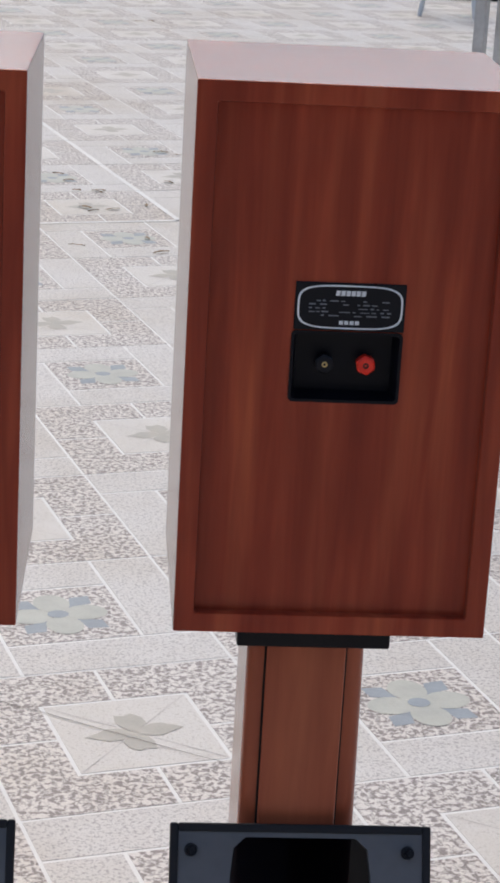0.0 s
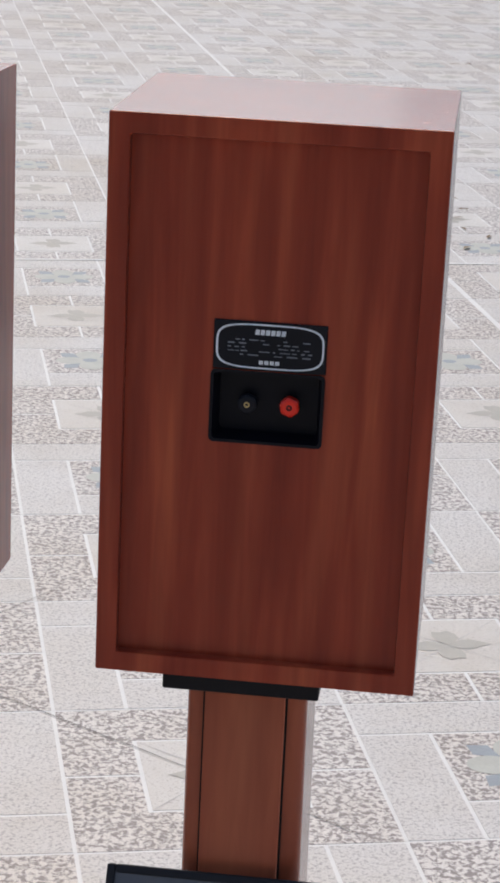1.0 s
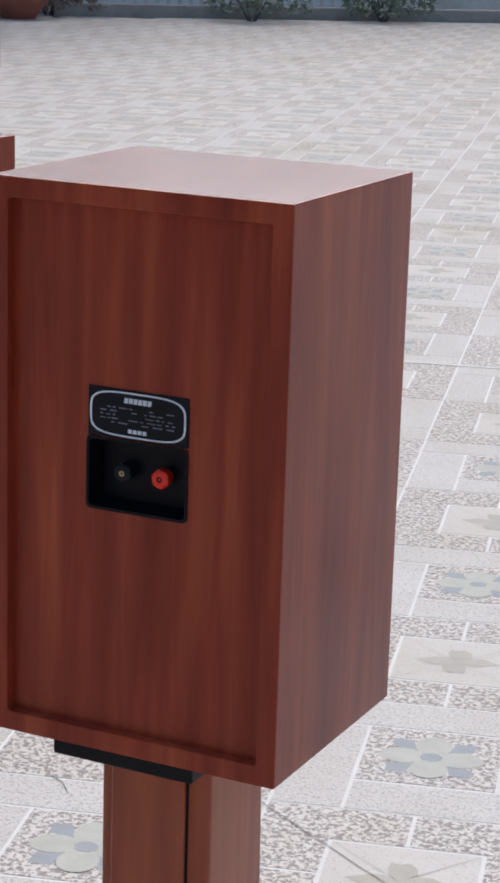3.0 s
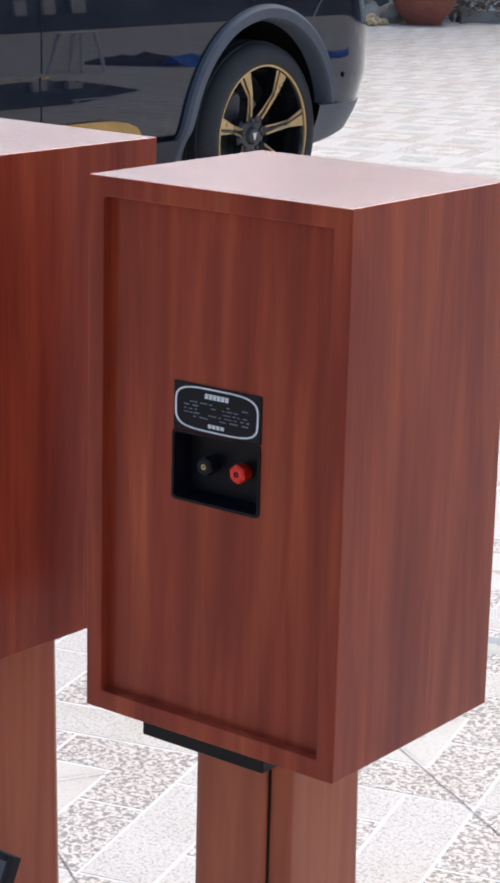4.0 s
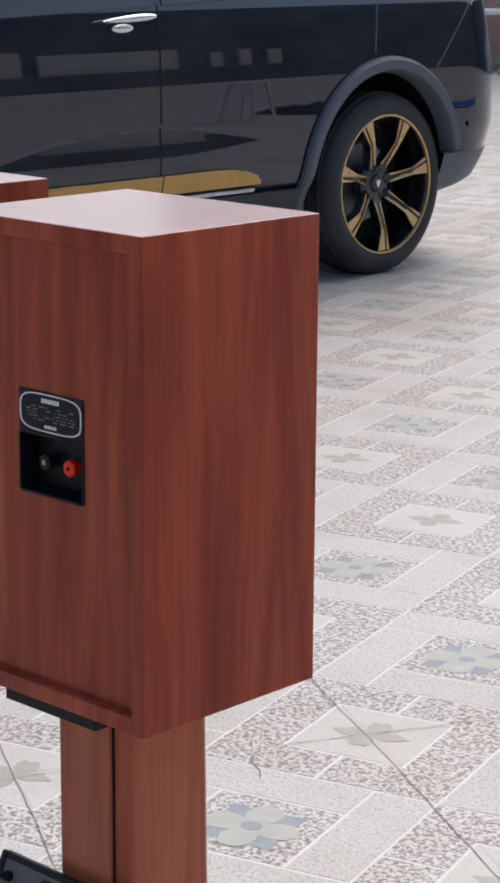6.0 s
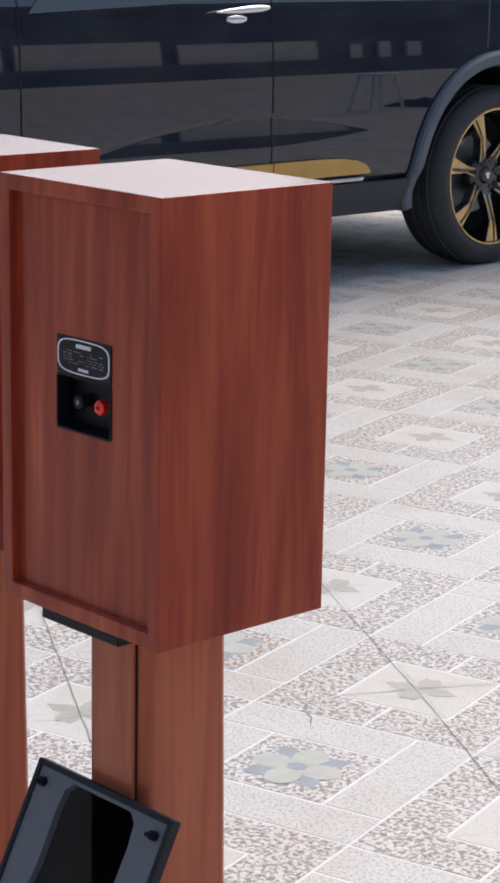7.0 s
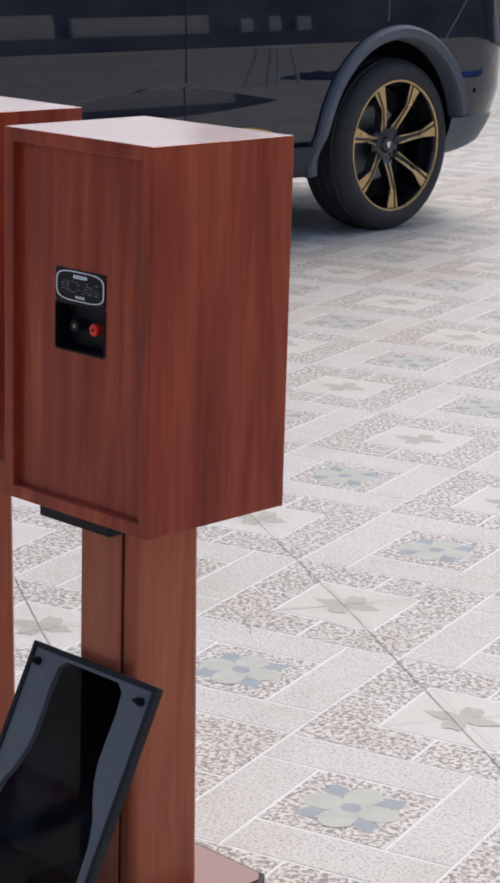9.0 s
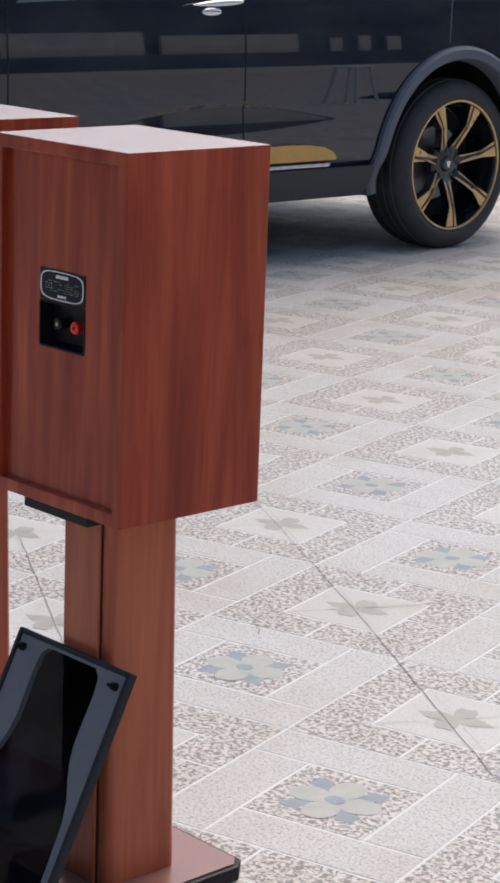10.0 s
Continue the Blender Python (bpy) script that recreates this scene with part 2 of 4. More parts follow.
def box(x0, x1, y0, y1, z0, z1, bevel=0.0, seg=2, bm=None):
    bm = bm or bmesh.new()
    r = bmesh.ops.create_cube(bm, size=1.0, matrix=Matrix.Translation(((x0 + x1) / 2, (y0 + y1) / 2, (z0 + z1) / 2)) @ Matrix.Diagonal((x1 - x0, y1 - y0, z1 - z0, 1)))
    if bevel:
        edges = list({e for v in r["verts"] for e in v.link_edges})
        bmesh.ops.bevel(bm, geom=edges, offset=bevel, segments=seg, affect="EDGES", profile=0.5)
    return bm


def tube(p0, p1, r0, r1=None, seg=16, bm=None):
    bm = bm or bmesh.new()
    a, b = Vector(p0), Vector(p1)
    d = b - a
    mm = Matrix.Translation((a + b) / 2) @ d.to_track_quat("Z", "Y").to_matrix().to_4x4()
    bmesh.ops.create_cone(bm, cap_ends=True, segments=seg, radius1=r0, radius2=r0 if r1 is None else r1, depth=d.length, matrix=mm)
    return bm


def lathe(profile, seg=40, axis="z", bm=None):
    """Turns a list of (radius, height) about an axis."""
    bm = bm or bmesh.new()
    rings = []
    for r, h in profile:
        ring = []
        for i in range(seg):
            a = 2 * math.pi * i / seg
            u, v = r * math.cos(a), r * math.sin(a)
            ring.append(bm.verts.new((u, v, h) if axis == "z" else (h, u, v)))
        rings.append(ring)
    for a, b in zip(rings, rings[1:]):
        for i in range(seg):
            bm.faces.new((a[i], a[(i + 1) % seg], b[(i + 1) % seg], b[i]))
    return bm


def prism(poly, z0, z1, bm=None, mat=0, place=None):
    """A flat outline given depth along z."""
    bm = bm or bmesh.new()
    f = place or (lambda x, y, z: (x, y, z))
    lo = [bm.verts.new(f(x, y, z0)) for x, y in poly]
    hi = [bm.verts.new(f(x, y, z1)) for x, y in poly]
    n = len(poly)
    faces = [bm.faces.new(hi), bm.faces.new(lo[::-1])]
    for i in range(n):
        faces.append(bm.faces.new((lo[i], lo[(i + 1) % n], hi[(i + 1) % n], hi[i])))
    for fc in faces:
        fc.material_index = mat
    return bm


def ellipse(cx, cy, rx, ry, n=16):
    return [(cx + rx * math.cos(2 * math.pi * i / n), cy + ry * math.sin(2 * math.pi * i / n)) for i in range(n)]


# ---- ground ----
ground = tagged(new("ground", mesh_from(box(-400, 400, -400, 400, -0.4, -0.03), "ground", M_ground)), "pale courtyard paving of patterned stone-chip tiles", "paving", kind="structure")

# ---- loudspeakers on their stands ----
W, D, H, ZB = 0.268, 0.236, 0.470, 0.568
FR, REC, PLATE = 0.0175, 0.010, 0.017


def loudspeaker(m, label):
    """Bookshelf loudspeaker seen from behind: origin at the bottom, back edge, outer corner."""
    t = thing("loudspeaker", label, "loudspeaker", m, "pair of loudspeakers")
    bm = box(0, W, 0, D, 0, H)
    back = [f for f in bm.faces if f.normal.y < -0.9]
    bmesh.ops.inset_region(bm, faces=back, thickness=FR, use_even_offset=True)
    deep = bmesh.ops.extrude_face_region(bm, geom=back)["geom"]
    bmesh.ops.delete(bm, geom=back, context="FACES")
    bmesh.ops.translate(bm, verts=[v for v in deep if isinstance(v, bmesh.types.BMVert)], vec=(0, REC + 0.03, 0))
    bmesh.ops.recalc_face_normals(bm, faces=bm.faces)
    edges = [e for e in bm.edges if len(e.link_faces) == 2 and e.calc_face_angle() > 1.0]
    bmesh.ops.bevel(bm, geom=edges, offset=0.0018, segments=2, affect="EDGES", profile=0.5)
    part("cabinet", bm, M_wood, t, "cherry laminate cabinet", 30)
    xs, zs2 = (FR - 0.0005, 0.0877, 0.1784, W - FR + 0.0005), (FR - 0.0005, 0.2061, 0.2655, H - FR + 0.0005)
    bm = bmesh.new()
    gv = [[[bm.verts.new((x, y, z)) for z in zs2] for x in xs] for y in (REC, REC + 0.010)]
    for i in range(3):
        for j in range(3):
            if (i, j) != (1, 1):
                for k in (0, 1):
                    bm.faces.new((gv[k][i][j], gv[k][i + 1][j], gv[k][i + 1][j + 1], gv[k][i][j + 1]))
    part("back_panel", bm, M_wood, t, "recessed cherry laminate back panel")
    part("front_baffle", box(FR - 0.001, W - FR + 0.001, D - 0.03, D - 0.006, FR - 0.001, H - FR + 0.001, 0.002, 1), M_black, t, "black front baffle")
    # label plate with its oval frame and print
    lx0, lx1, lz0, lz1 = 0.0882, 0.1794, 0.2672, 0.3075
    plate = part("label_plate", box(lx0, lx1, REC - 0.0015, REC + 0.002, lz0, lz1, 0.0006, 1), M_label, t, "black foil label with a silver outline")
    cx, cz, hw, hh = (lx0 + lx1) / 2, (lz0 + lz1) / 2, 0.0435, 0.0185
    outer, inner = [], []
    for i in range(64):
        a = 2 * math.pi * i / 64
        c, s = math.cos(a), math.sin(a)
        k = (abs(c) ** 4 + abs(s) ** 4) ** (-1 / 4)
        outer.append((cx + hw * k * c, cz + hh * k * s))
        inner.append((cx + (hw - 0.0016) * k * c, cz + (hh - 0.0013) * k * s))
    bm = bmesh.new()
    vo = [[bm.verts.new((x, y, z)) for x, z in ring] for ring, y in ((outer, REC - 0.0015), (outer, REC - 0.0021), (inner, REC - 0.0021), (inner, REC - 0.0015))]
    for a, b in zip(vo, vo[1:]):
        for i in range(64):
            bm.faces.new((a[i], a[(i + 1) % 64], b[(i + 1) % 64], b[i]))
    part("label_outline", bm, M_silver, plate, "silver outline")
    rnd = random.Random(4)
    for i in range(6):  # upper mark: slanted strokes
        x = cx - 0.0125 + i * 0.0042
        part("brand_mark", prism([(x, cz + 0.0095), (x + 0.0034, cz + 0.0095), (x + 0.0040, cz + 0.0138), (x + 0.0006, cz + 0.0138)], REC - 0.0019, REC - 0.0014, None, 0, lambda a, b, c: (a, c, b)), M_silver, plate)
    for i in range(4):
        x = cx - 0.0085 + i * 0.0044
        part("maker_mark", box(x, x + 0.0034, REC - 0.0019, REC - 0.0014, cz - 0.0148, cz - 0.0116), M_silver, plate)
    bm = bmesh.new()
    for r in range(5):
        z = cz + 0.0045 - r * 0.0031
        x = cx - 0.034 + (0.006 if r == 0 else 0)
        while x < cx + 0.033:
            w = rnd.uniform(0.002, 0.009)
            if rnd.random() < 0.72:
                box(x, min(x + w, cx + 0.034), REC - 0.0018, REC - 0.0014, z, z + rnd.uniform(0.0007, 0.0012), bm=bm)
            x += w + rnd.uniform(0.001, 0.004)
    tagged(part("small_print", bm, M_print, plate), kind="stuff")
    # terminal cup: a dished tray with two posts
    cx0, cx1, cz0, cz1 = 0.0868, 0.1793, 0.2053, 0.2663
    bm = bmesh.new()

    def rrect(x0, x1, z0, z1, r, y):
        pts = []
        for ax, az, st in ((x1 - r, z1 - r, 0), (x0 + r, z1 - r, 90), (x0 + r, z0 + r, 180), (x1 - r, z0 + r, 270)):
            for k in range(5):
                a = radians(st + k * 22.5)
                pts.append(bm.verts.new((ax + r * math.cos(a), y, az + r * math.sin(a))))
        return pts

    loops = [rrect(cx0, cx1, cz0, cz1, 0.004, REC + 0.001), rrect(cx0, cx1, cz0, cz1, 0.004, REC - 0.0012), rrect(cx0 + 0.0025, cx1 - 0.0025, cz0 + 0.0025, cz1 - 0.0025, 0.003, REC - 0.0012),
             rrect(cx0 + 0.004, cx1 - 0.004, cz0 + 0.004, cz1 - 0.004, 0.004, REC + 0.009), rrect(cx0 + 0.006, cx1 - 0.006, cz0 + 0.006, cz1 - 0.006, 0.004, REC + 0.018)]
    for a, b in zip(loops, loops[1:]):
        for i in range(20):
            bm.faces.new((a[i], a[(i + 1) % 20], b[(i + 1) % 20], b[i]))
    bm.faces.new(loops[-1])
    cup = part("terminal_cup", bm, M_cup, t, "black plastic terminal cup", 40)
    for nm, px, mt in (("black_terminal", 0.1165, M_black), ("red_terminal", 0.151, M_red)):
        bm = bmesh.new()
        prof = [(0.0001, -0.0175), (0.0022, -0.0175), (0.0026, -0.0185), (0.006, -0.0185), (0.0075, -0.0165), (0.0075, -0.007), (0.006, -0.006), (0.006, 0.0)]
        seg = 36
        rings = []
        for r, h in prof:
            ring = []
            for i in range(seg):
                a = 2 * math.pi * i / seg
                rr = r * (1 + (0.07 if r > 0.006 and (i // 3) % 2 else 0))
                ring.append(bm.verts.new((px + rr * math.cos(a), REC + 0.018 + 0.75 * h, 0.2363 + rr * math.sin(a))))
            rings.append(ring)
        for a, b in zip(rings, rings[1:]):
            for i in range(seg):
                bm.faces.new((a[i], a[(i + 1) % seg], b[(i + 1) % seg], b[i]))
        post = part(nm, bm, mt, cup, "red plastic binding post" if mt is M_red else "black binding post", 40)
        hole = bmesh.new()
        lathe([(0.0012, -0.0012), (0.0012, 0.0), (0.0024, 0.0), (0.0024, -0.0012)], 20, "z", hole)
        part("socket", hole, M_brass if mt is M_black else M_gap, post, m=Matrix.Translation((px, REC + 0.0042, 0.2363)) @ Matrix.Rotation(radians(90), 4, "X"))
    return t


def speaker_stand(m, label):
    """Stand with a boxed post: origin on the floor below the speaker's outer back corner."""
    t = thing("speaker_stand", label, "stand", m, "pair of speaker stands")
    bm = box(0.0562, 0.1888, 0.011, 0.212, ZB - PLATE, ZB, 0.0012, 1)
    part("top_plate", bm, M_bracket, t, "black steel top plate")
    px0, px1, py0, py1, zt = 0.0705, 0.1755, 0.0635, 0.181, ZB - PLATE
    bm = box(px0, px1, py0, py1, 0.03, zt)
    for v in bm.verts:
        if v.co.z < 0.1:
            v.co.x += 0.005 if v.co.x > 0.12 else 0
            v.co.y += 0.006 if v.co.y > 0.12 else 0
    up = [e for e in bm.edges if abs(e.verts[0].co.z - e.verts[1].co.z) > 0.1]
    bmesh.ops.bevel(bm, geom=up, offset=0.012, segments=6, affect="EDGES", profile=0.5)
    part("post", bm, M_wood_post, t, "cherry laminate post", 40)
    # shade around the cover is put in as a near-black strip
    part("cable_gap_shade", box(0.0856, 0.1594, 0.0618, py0 + 0.004, 0.03, zt - 0.001), M_gap, t, "near-black strip for the shade in the gap")
    part("cable_cover", box(0.0872, 0.1578, 0.0572, py0 - 0.0012, 0.03, zt - 0.001, 0.001, 1), M_wood_post, t, "cherry laminate cable cover", 40)
    base = prism([(0.012, 0.03), (0.012, 0.255), (0.03, 0.275), (0.22, 0.275), (0.238, 0.255), (0.238, 0.03), (0.22, 0.01), (0.03, 0.01)], 0.006, 0.0285)
    bmesh.ops.bevel(base, geom=[e for e in base.edges if abs(e.verts[0].co.z - e.verts[1].co.z) < 1e-5], offset=0.004, segments=2, affect="EDGES", profile=0.5)
    b = part("base_plate", base, M_bracket, t, "black base plate with rounded edge", 40)
    part("base_top", prism([(0.02, 0.034), (0.02, 0.252), (0.034, 0.267), (0.216, 0.267), (0.23, 0.252), (0.23, 0.034), (0.216, 0.018), (0.034, 0.018)], 0.028, 0.0305), M_base_top, b, "glossy reddish laminate top")
    for x, y in ((0.04, 0.04), (0.21, 0.04), (0.04, 0.245), (0.21, 0.245)):
        part("foot", tube((x, y, 0.0), (x, y, 0.008), 0.012, seg=12), M_black, b, "black rubber foot")
    return t


def grille(m, label):
    """Loudspeaker grille seen from its inner face: x across, z up along the board, y through it."""
    t = thing("speaker_grille", label, "grille", m, "pair of speaker grilles")
    gw, gh, th = 0.237, 0.398, 0.014
    bm = bmesh.new()
    half = [(0.05, 0.386), (0.061, 0.376), (0.064, 0.35), (0.063, 0.31), (0.063, 0.285), (0.067, 0.262), (0.076, 0.238), (0.088, 0.215), (0.095, 0.185), (0.097, 0.14), (0.098, 0.09), (0.095, 0.05), (0.082, 0.025)]
    pts = [(gw / 2 + x, z) for x, z in half] + [(gw / 2 - x, z) for x, z in half[::-1]]
    # the opening's outline, its match on the board's rim, and the faces between them
    n = len(pts)
    cxx, czz = gw / 2, gh / 2
    rim = []
    for x, z in pts:
        dx, dz = x - cxx, z - czz
        k = min((gw / 2 - 0.006) / max(abs(dx), 1e-6), (gh / 2 - 0.006) / max(abs(dz), 1e-6))
        rim.append((cxx + dx * k, czz + dz * k))
    full = []
    for i in range(n):
        full.append((rim[i], pts[i]))
        a, b = rim[i], rim[(i + 1) % n]
        if abs(a[0] - b[0]) > 1e-4 and abs(a[1] - b[1]) > 1e-4:
            corner = (b[0] if abs(b[0] - cxx) > gw / 2 - 0.0061 else a[0], b[1] if abs(b[1] - czz) > gh / 2 - 0.0061 else a[1])
            full.append((corner, ((pts[i][0] + pts[(i + 1) % n][0]) / 2, (pts[i][1] + pts[(i + 1) % n][1]) / 2)))
    n = len(full)
    rings = [[bm.verts.new((p[k][0], y, p[k][1])) for p in full] for k, y in ((0, th - 0.002), (0, 0.003), (1, 0.003), (1, th - 0.002))]
    for a, b in zip(rings, rings[1:]):
        for i in range(n):
            bm.faces.new((a[i], a[(i + 1) % n], b[(i + 1) % n], b[i]))
    part("board", bm, M_grille, t, "dark grey board with a bottle-shaped opening", 30)
    bm = bmesh.new()
    for x0, x1, z0, z1 in ((0, 0.0075, 0, gh), (gw - 0.0075, gw, 0, gh), (0.0075, gw - 0.0075, 0, 0.0075), (0.0075, gw - 0.0075, gh - 0.0075, gh)):
        box(x0, x1, 0, th, z0, z1, 0.002, 2, bm)
    part("rim", bm, M_grille_edge, t, "black cloth-wrapped rim", 40)
    bm = bmesh.new()
    vs = [bm.verts.new(p) for p in ((0.004, th - 0.001, 0.004), (gw - 0.004, th - 0.001, 0.004), (gw - 0.004, th - 0.001, gh - 0.004), (0.004, th - 0.001, gh - 0.004))]
    bm.faces.new(vs)
    bmesh.ops.solidify(bm, geom=bm.faces[:], thickness=0.0006)
    part("cloth", bm, M_cloth, t, "thin black see-through cloth")
    for x in (0.019, gw - 0.021):
        for z in (0.022, gh - 0.024):
            bm = tube((x, 0.004, z), (x, -0.004, z), 0.0062, 0.0052, 14)
            tube((x, -0.003, z), (x, -0.012, z), 0.0032, 0.0026, 12, bm)
            part("peg", bm, M_black, t, "black fixing peg", 40)
    return t


loudspeaker(pose(0, 0, ZB), "cherry wood bookshelf loudspeaker, its back with terminals, on a stand")
speaker_stand(pose(0, 0, 0), "cherry laminate speaker stand with black plates on tiled floor")
LEAN = math.degrees(math.atan2(0.106, 0.215))
grille(pose(0.0080, -0.133, 0.0065, -LEAN), "black loudspeaker grille leaning against a wooden stand post")
loudspeaker(pose(-0.133 - W * math.cos(radians(1.6)), 0.003 + W * math.sin(radians(1.6)), ZB, 0, 0, -1.6), "cherry wood bookshelf loudspeaker, turned slightly, on a stand")
speaker_stand(pose(-0.374, 0.0, 0, 0, 0, -1), "cherry laminate speaker stand beside its twin on tiled floor")
grille(pose(-0.3680, -0.133, 0.0065, -LEAN), "black loudspeaker grille leaning on the other stand")

# ---- parked car ----
CX, HUBY, HUBZ, RT, RR = -3.63, 5.025, 0.348, 0.348, 0.268
FWY, CARW = 2.2, 1.83
Y0, Y1 = 1.32, 5.97

car = thing("car", "glossy blue-black parked car with gold trim and two-tone wheels", "car", pose(CX, 0, 0))
SIDE = [(0.24, -0.075), (0.30, -0.05), (0.375, -0.018), (0.40, 0.000), (0.43, 0.0095), (0.46, 0.0140), (0.53, 0.0178), (0.60, 0.0190), (0.67, 0.0188), (0.75, 0.0178), (0.79, 0.0170), (0.86, 0.0141), (0.93, 0.0095), (1.00, 0.0034), (1.035, -0.0012), (1.06, -0.009), (1.10, -0.0245), (1.30, -0.108), (1.50, -0.24), (1.56, -0.34), (1.60, -0.46), (1.615, -0.7)]


def side_x(z):
    """The flank's section, smoothed between its stations."""
    if z <= SIDE[0][0]:
        return SIDE[0][1]
    for k in range(len(SIDE) - 1):
        (z0, x0), (z1, x1) = SIDE[k], SIDE[k + 1]
        if z <= z1:
            u = (z - z0) / (z1 - z0)
            za, xa = SIDE[max(0, k - 1)]
            zb, xb = SIDE[min(len(SIDE) - 1, k + 2)]
            m0, m1 = (x1 - xa) / (z1 - za) * (z1 - z0), (xb - x0) / (zb - z0) * (z1 - z0)
            return (2 * u ** 3 - 3 * u * u + 1) * x0 + (u ** 3 - 2 * u * u + u) * m0 + (3 * u * u - 2 * u ** 3) * x1 + (u ** 3 - u * u) * m1
    return SIDE[-1][1]


def end_in(y, z):
    """How far the flank turns in towards the ends; the ends lean in above the belt and below the bumper."""
    back = Y1 - 0.02 - (0.11 * max(0, 0.55 - z) / 0.3 + 0.06 * max(0, z - 0.75) / 0.3 if z < 1.1 else 0.07 + 0.3 * (z - 1.1))
    front = Y0 + (0.75 * max(0, z - 0.95))
    r = 0.46
    d = 0.0
    if y > back - r:
        k = min(1, (y - back + r) / r)
        d = max(d, 0.55 * (1 - math.sqrt(max(0, 1 - k ** 2.4))))
    if y < front + r:
        k = min(1, (front + r - y) / r)
        d = max(d, 0.55 * (1 - math.sqrt(max(0, 1 - k ** 2.4))))
    return d


def scoop(y, z):
    """The lens-shaped hollow low in the doors: its floor leans back, its upper lip returns sharply."""
    lo = 0.515 + 0.055 * ((y - 3.4) / 0.92) ** 2
    hi = 0.634 - 0.062 * ((y - 3.7) / 0.6) ** 2
    if hi - lo < 0.004 or not lo < z < hi + 0.008:
        return 0.0
    deep = 0.085 * (min(z, hi) - lo)
    return -deep * (1 if z <= hi else 1 - (z - hi) / 0.008)


def in_arch(y, z, r):
    return min(math.hypot(y - HUBY, z - HUBZ - 0.01), math.hypot(y - FWY, z - HUBZ - 0.01)) < r


ys = [Y0 + (Y1 - Y0) * i / 260 for i in range(261)]
zs = sorted({round(0.26 + 0.015 * i, 4) for i in range(54)} | {round(0.51 + 0.005 * i, 4) for i in range(28)} | {1.1, 1.2, 1.3, 1.4, 1.5, 1.56, 1.6, 1.615})
bm = bmesh.new()
for sgn in (1, -1):
    grid = [[bm.verts.new(((side_x(z) - end_in(y, z) + scoop(y, z)) if sgn > 0 else (-CARW - side_x(z) + end_in(y, z)), y, z)) for z in zs] for y in ys]
    for i in range(len(ys) - 1):
        for j in range(len(zs) - 1):
            if not in_arch((ys[i] + ys[i + 1]) / 2, (zs[j] + zs[j + 1]) / 2, 0.452) and zs[j] > 0.28 + 0.13 * (ys[i] - 5.33):
                bm.faces.new((grid[i][j], grid[i + 1][j], grid[i + 1][j + 1], grid[i][j + 1]))
    if sgn > 0:
        first = grid
    else:
        for i in range(len(ys) - 1):  # roof
            bm.faces.new((first[i][-1], first[i + 1][-1], grid[i + 1][-1], grid[i][-1]))
        for i in (0, len(ys) - 1):  # ends
            for j in range(len(zs) - 1):
                bm.faces.new((first[i][j], first[i][j + 1], grid[i][j + 1], grid[i][j]))
body = part("body", bm, M_paint, car, "glossy blue-black painted body", 40)
part("underbody", box(-CARW + 0.12, -0.12, Y0 + 0.25, HUBY - 0.6, 0.24, 0.32, 0.02, 1), M_liner, car, "black underbody")
part("rear_underbody", box(-CARW + 0.36, -0.36, HUBY - 0.62, HUBY + 0.5, 0.36, 0.5, 0.02, 1), M_liner, car, "black underbody behind the wheels")


def flank(poly, name, mat, depth=0.012, label="", inset=0.004, parent=None, bevel=0.0):
    """A trim piece that follows the flank: outline in (y, z)."""
    b = prism(poly, -inset, depth, None, 0, lambda y, z, d: (side_x(z) - end_in(y, z) + d, y, z))
    if bevel:
        top = [e for e in b.edges if all(any(abs(v.co.x - (side_x(v.co.z) - end_in(v.co.y, v.co.z) + depth)) < 1e-5 for _ in (0,)) for v in e.verts)]
        bmesh.ops.bevel(b, geom=top, offset=bevel, segments=2, affect="EDGES", profile=0.5)
    return part(name, b, mat, parent or car, label, 30)


def arch_trim(yc):
    b = bmesh.new()
    prev = None
    for i in range(61):
        a = radians(13 + 180 * i / 60)
        ring = []
        for r, off in ((0.418, -0.05), (0.424, 0.006), (0.434, 0.022), (0.468, 0.026), (0.480, 0.016), (0.484, -0.01)):
            y, z = yc - 0.02 + r * math.cos(a) * (0.95 if math.cos(a) > 0 else 1), HUBZ + 0.007 + r * math.sin(a)
            ring.append(b.verts.new((side_x(max(0.3, z)) - end_in(y, z) * 0.97 + off, y, z)))
        if prev:
            for k in range(5):
                b.faces.new((prev[k], prev[k + 1], ring[k + 1], ring[k]))
        prev = ring
    part("wheel_arch_trim", b, M_clad, car, "matt grey wheel arch trim", 40)
    b = bmesh.new()  # liner inside the arch
    prev = None
    for i in range(41):
        a = radians(184 * i / 40 - 2)
        ring = [b.verts.new((x, yc + 0.455 * math.cos(a), HUBZ + 0.005 + 0.455 * math.sin(a))) for x in (-0.02, -0.42)]
        if prev:
            b.faces.new((prev[0], prev[1], ring[1], ring[0]))
        prev = ring
    for x in (-0.42,):
        vs = [b.verts.new((x, yc + 0.46 * math.cos(radians(184 * i / 40 - 2)), HUBZ + 0.46 * math.sin(radians(184 * i / 40 - 2)))) for i in range(41)]
        b.faces.new(vs)
    part("arch_liner", b, M_liner, car, "black arch liner")


for yc in (HUBY, FWY):
    arch_trim(yc)


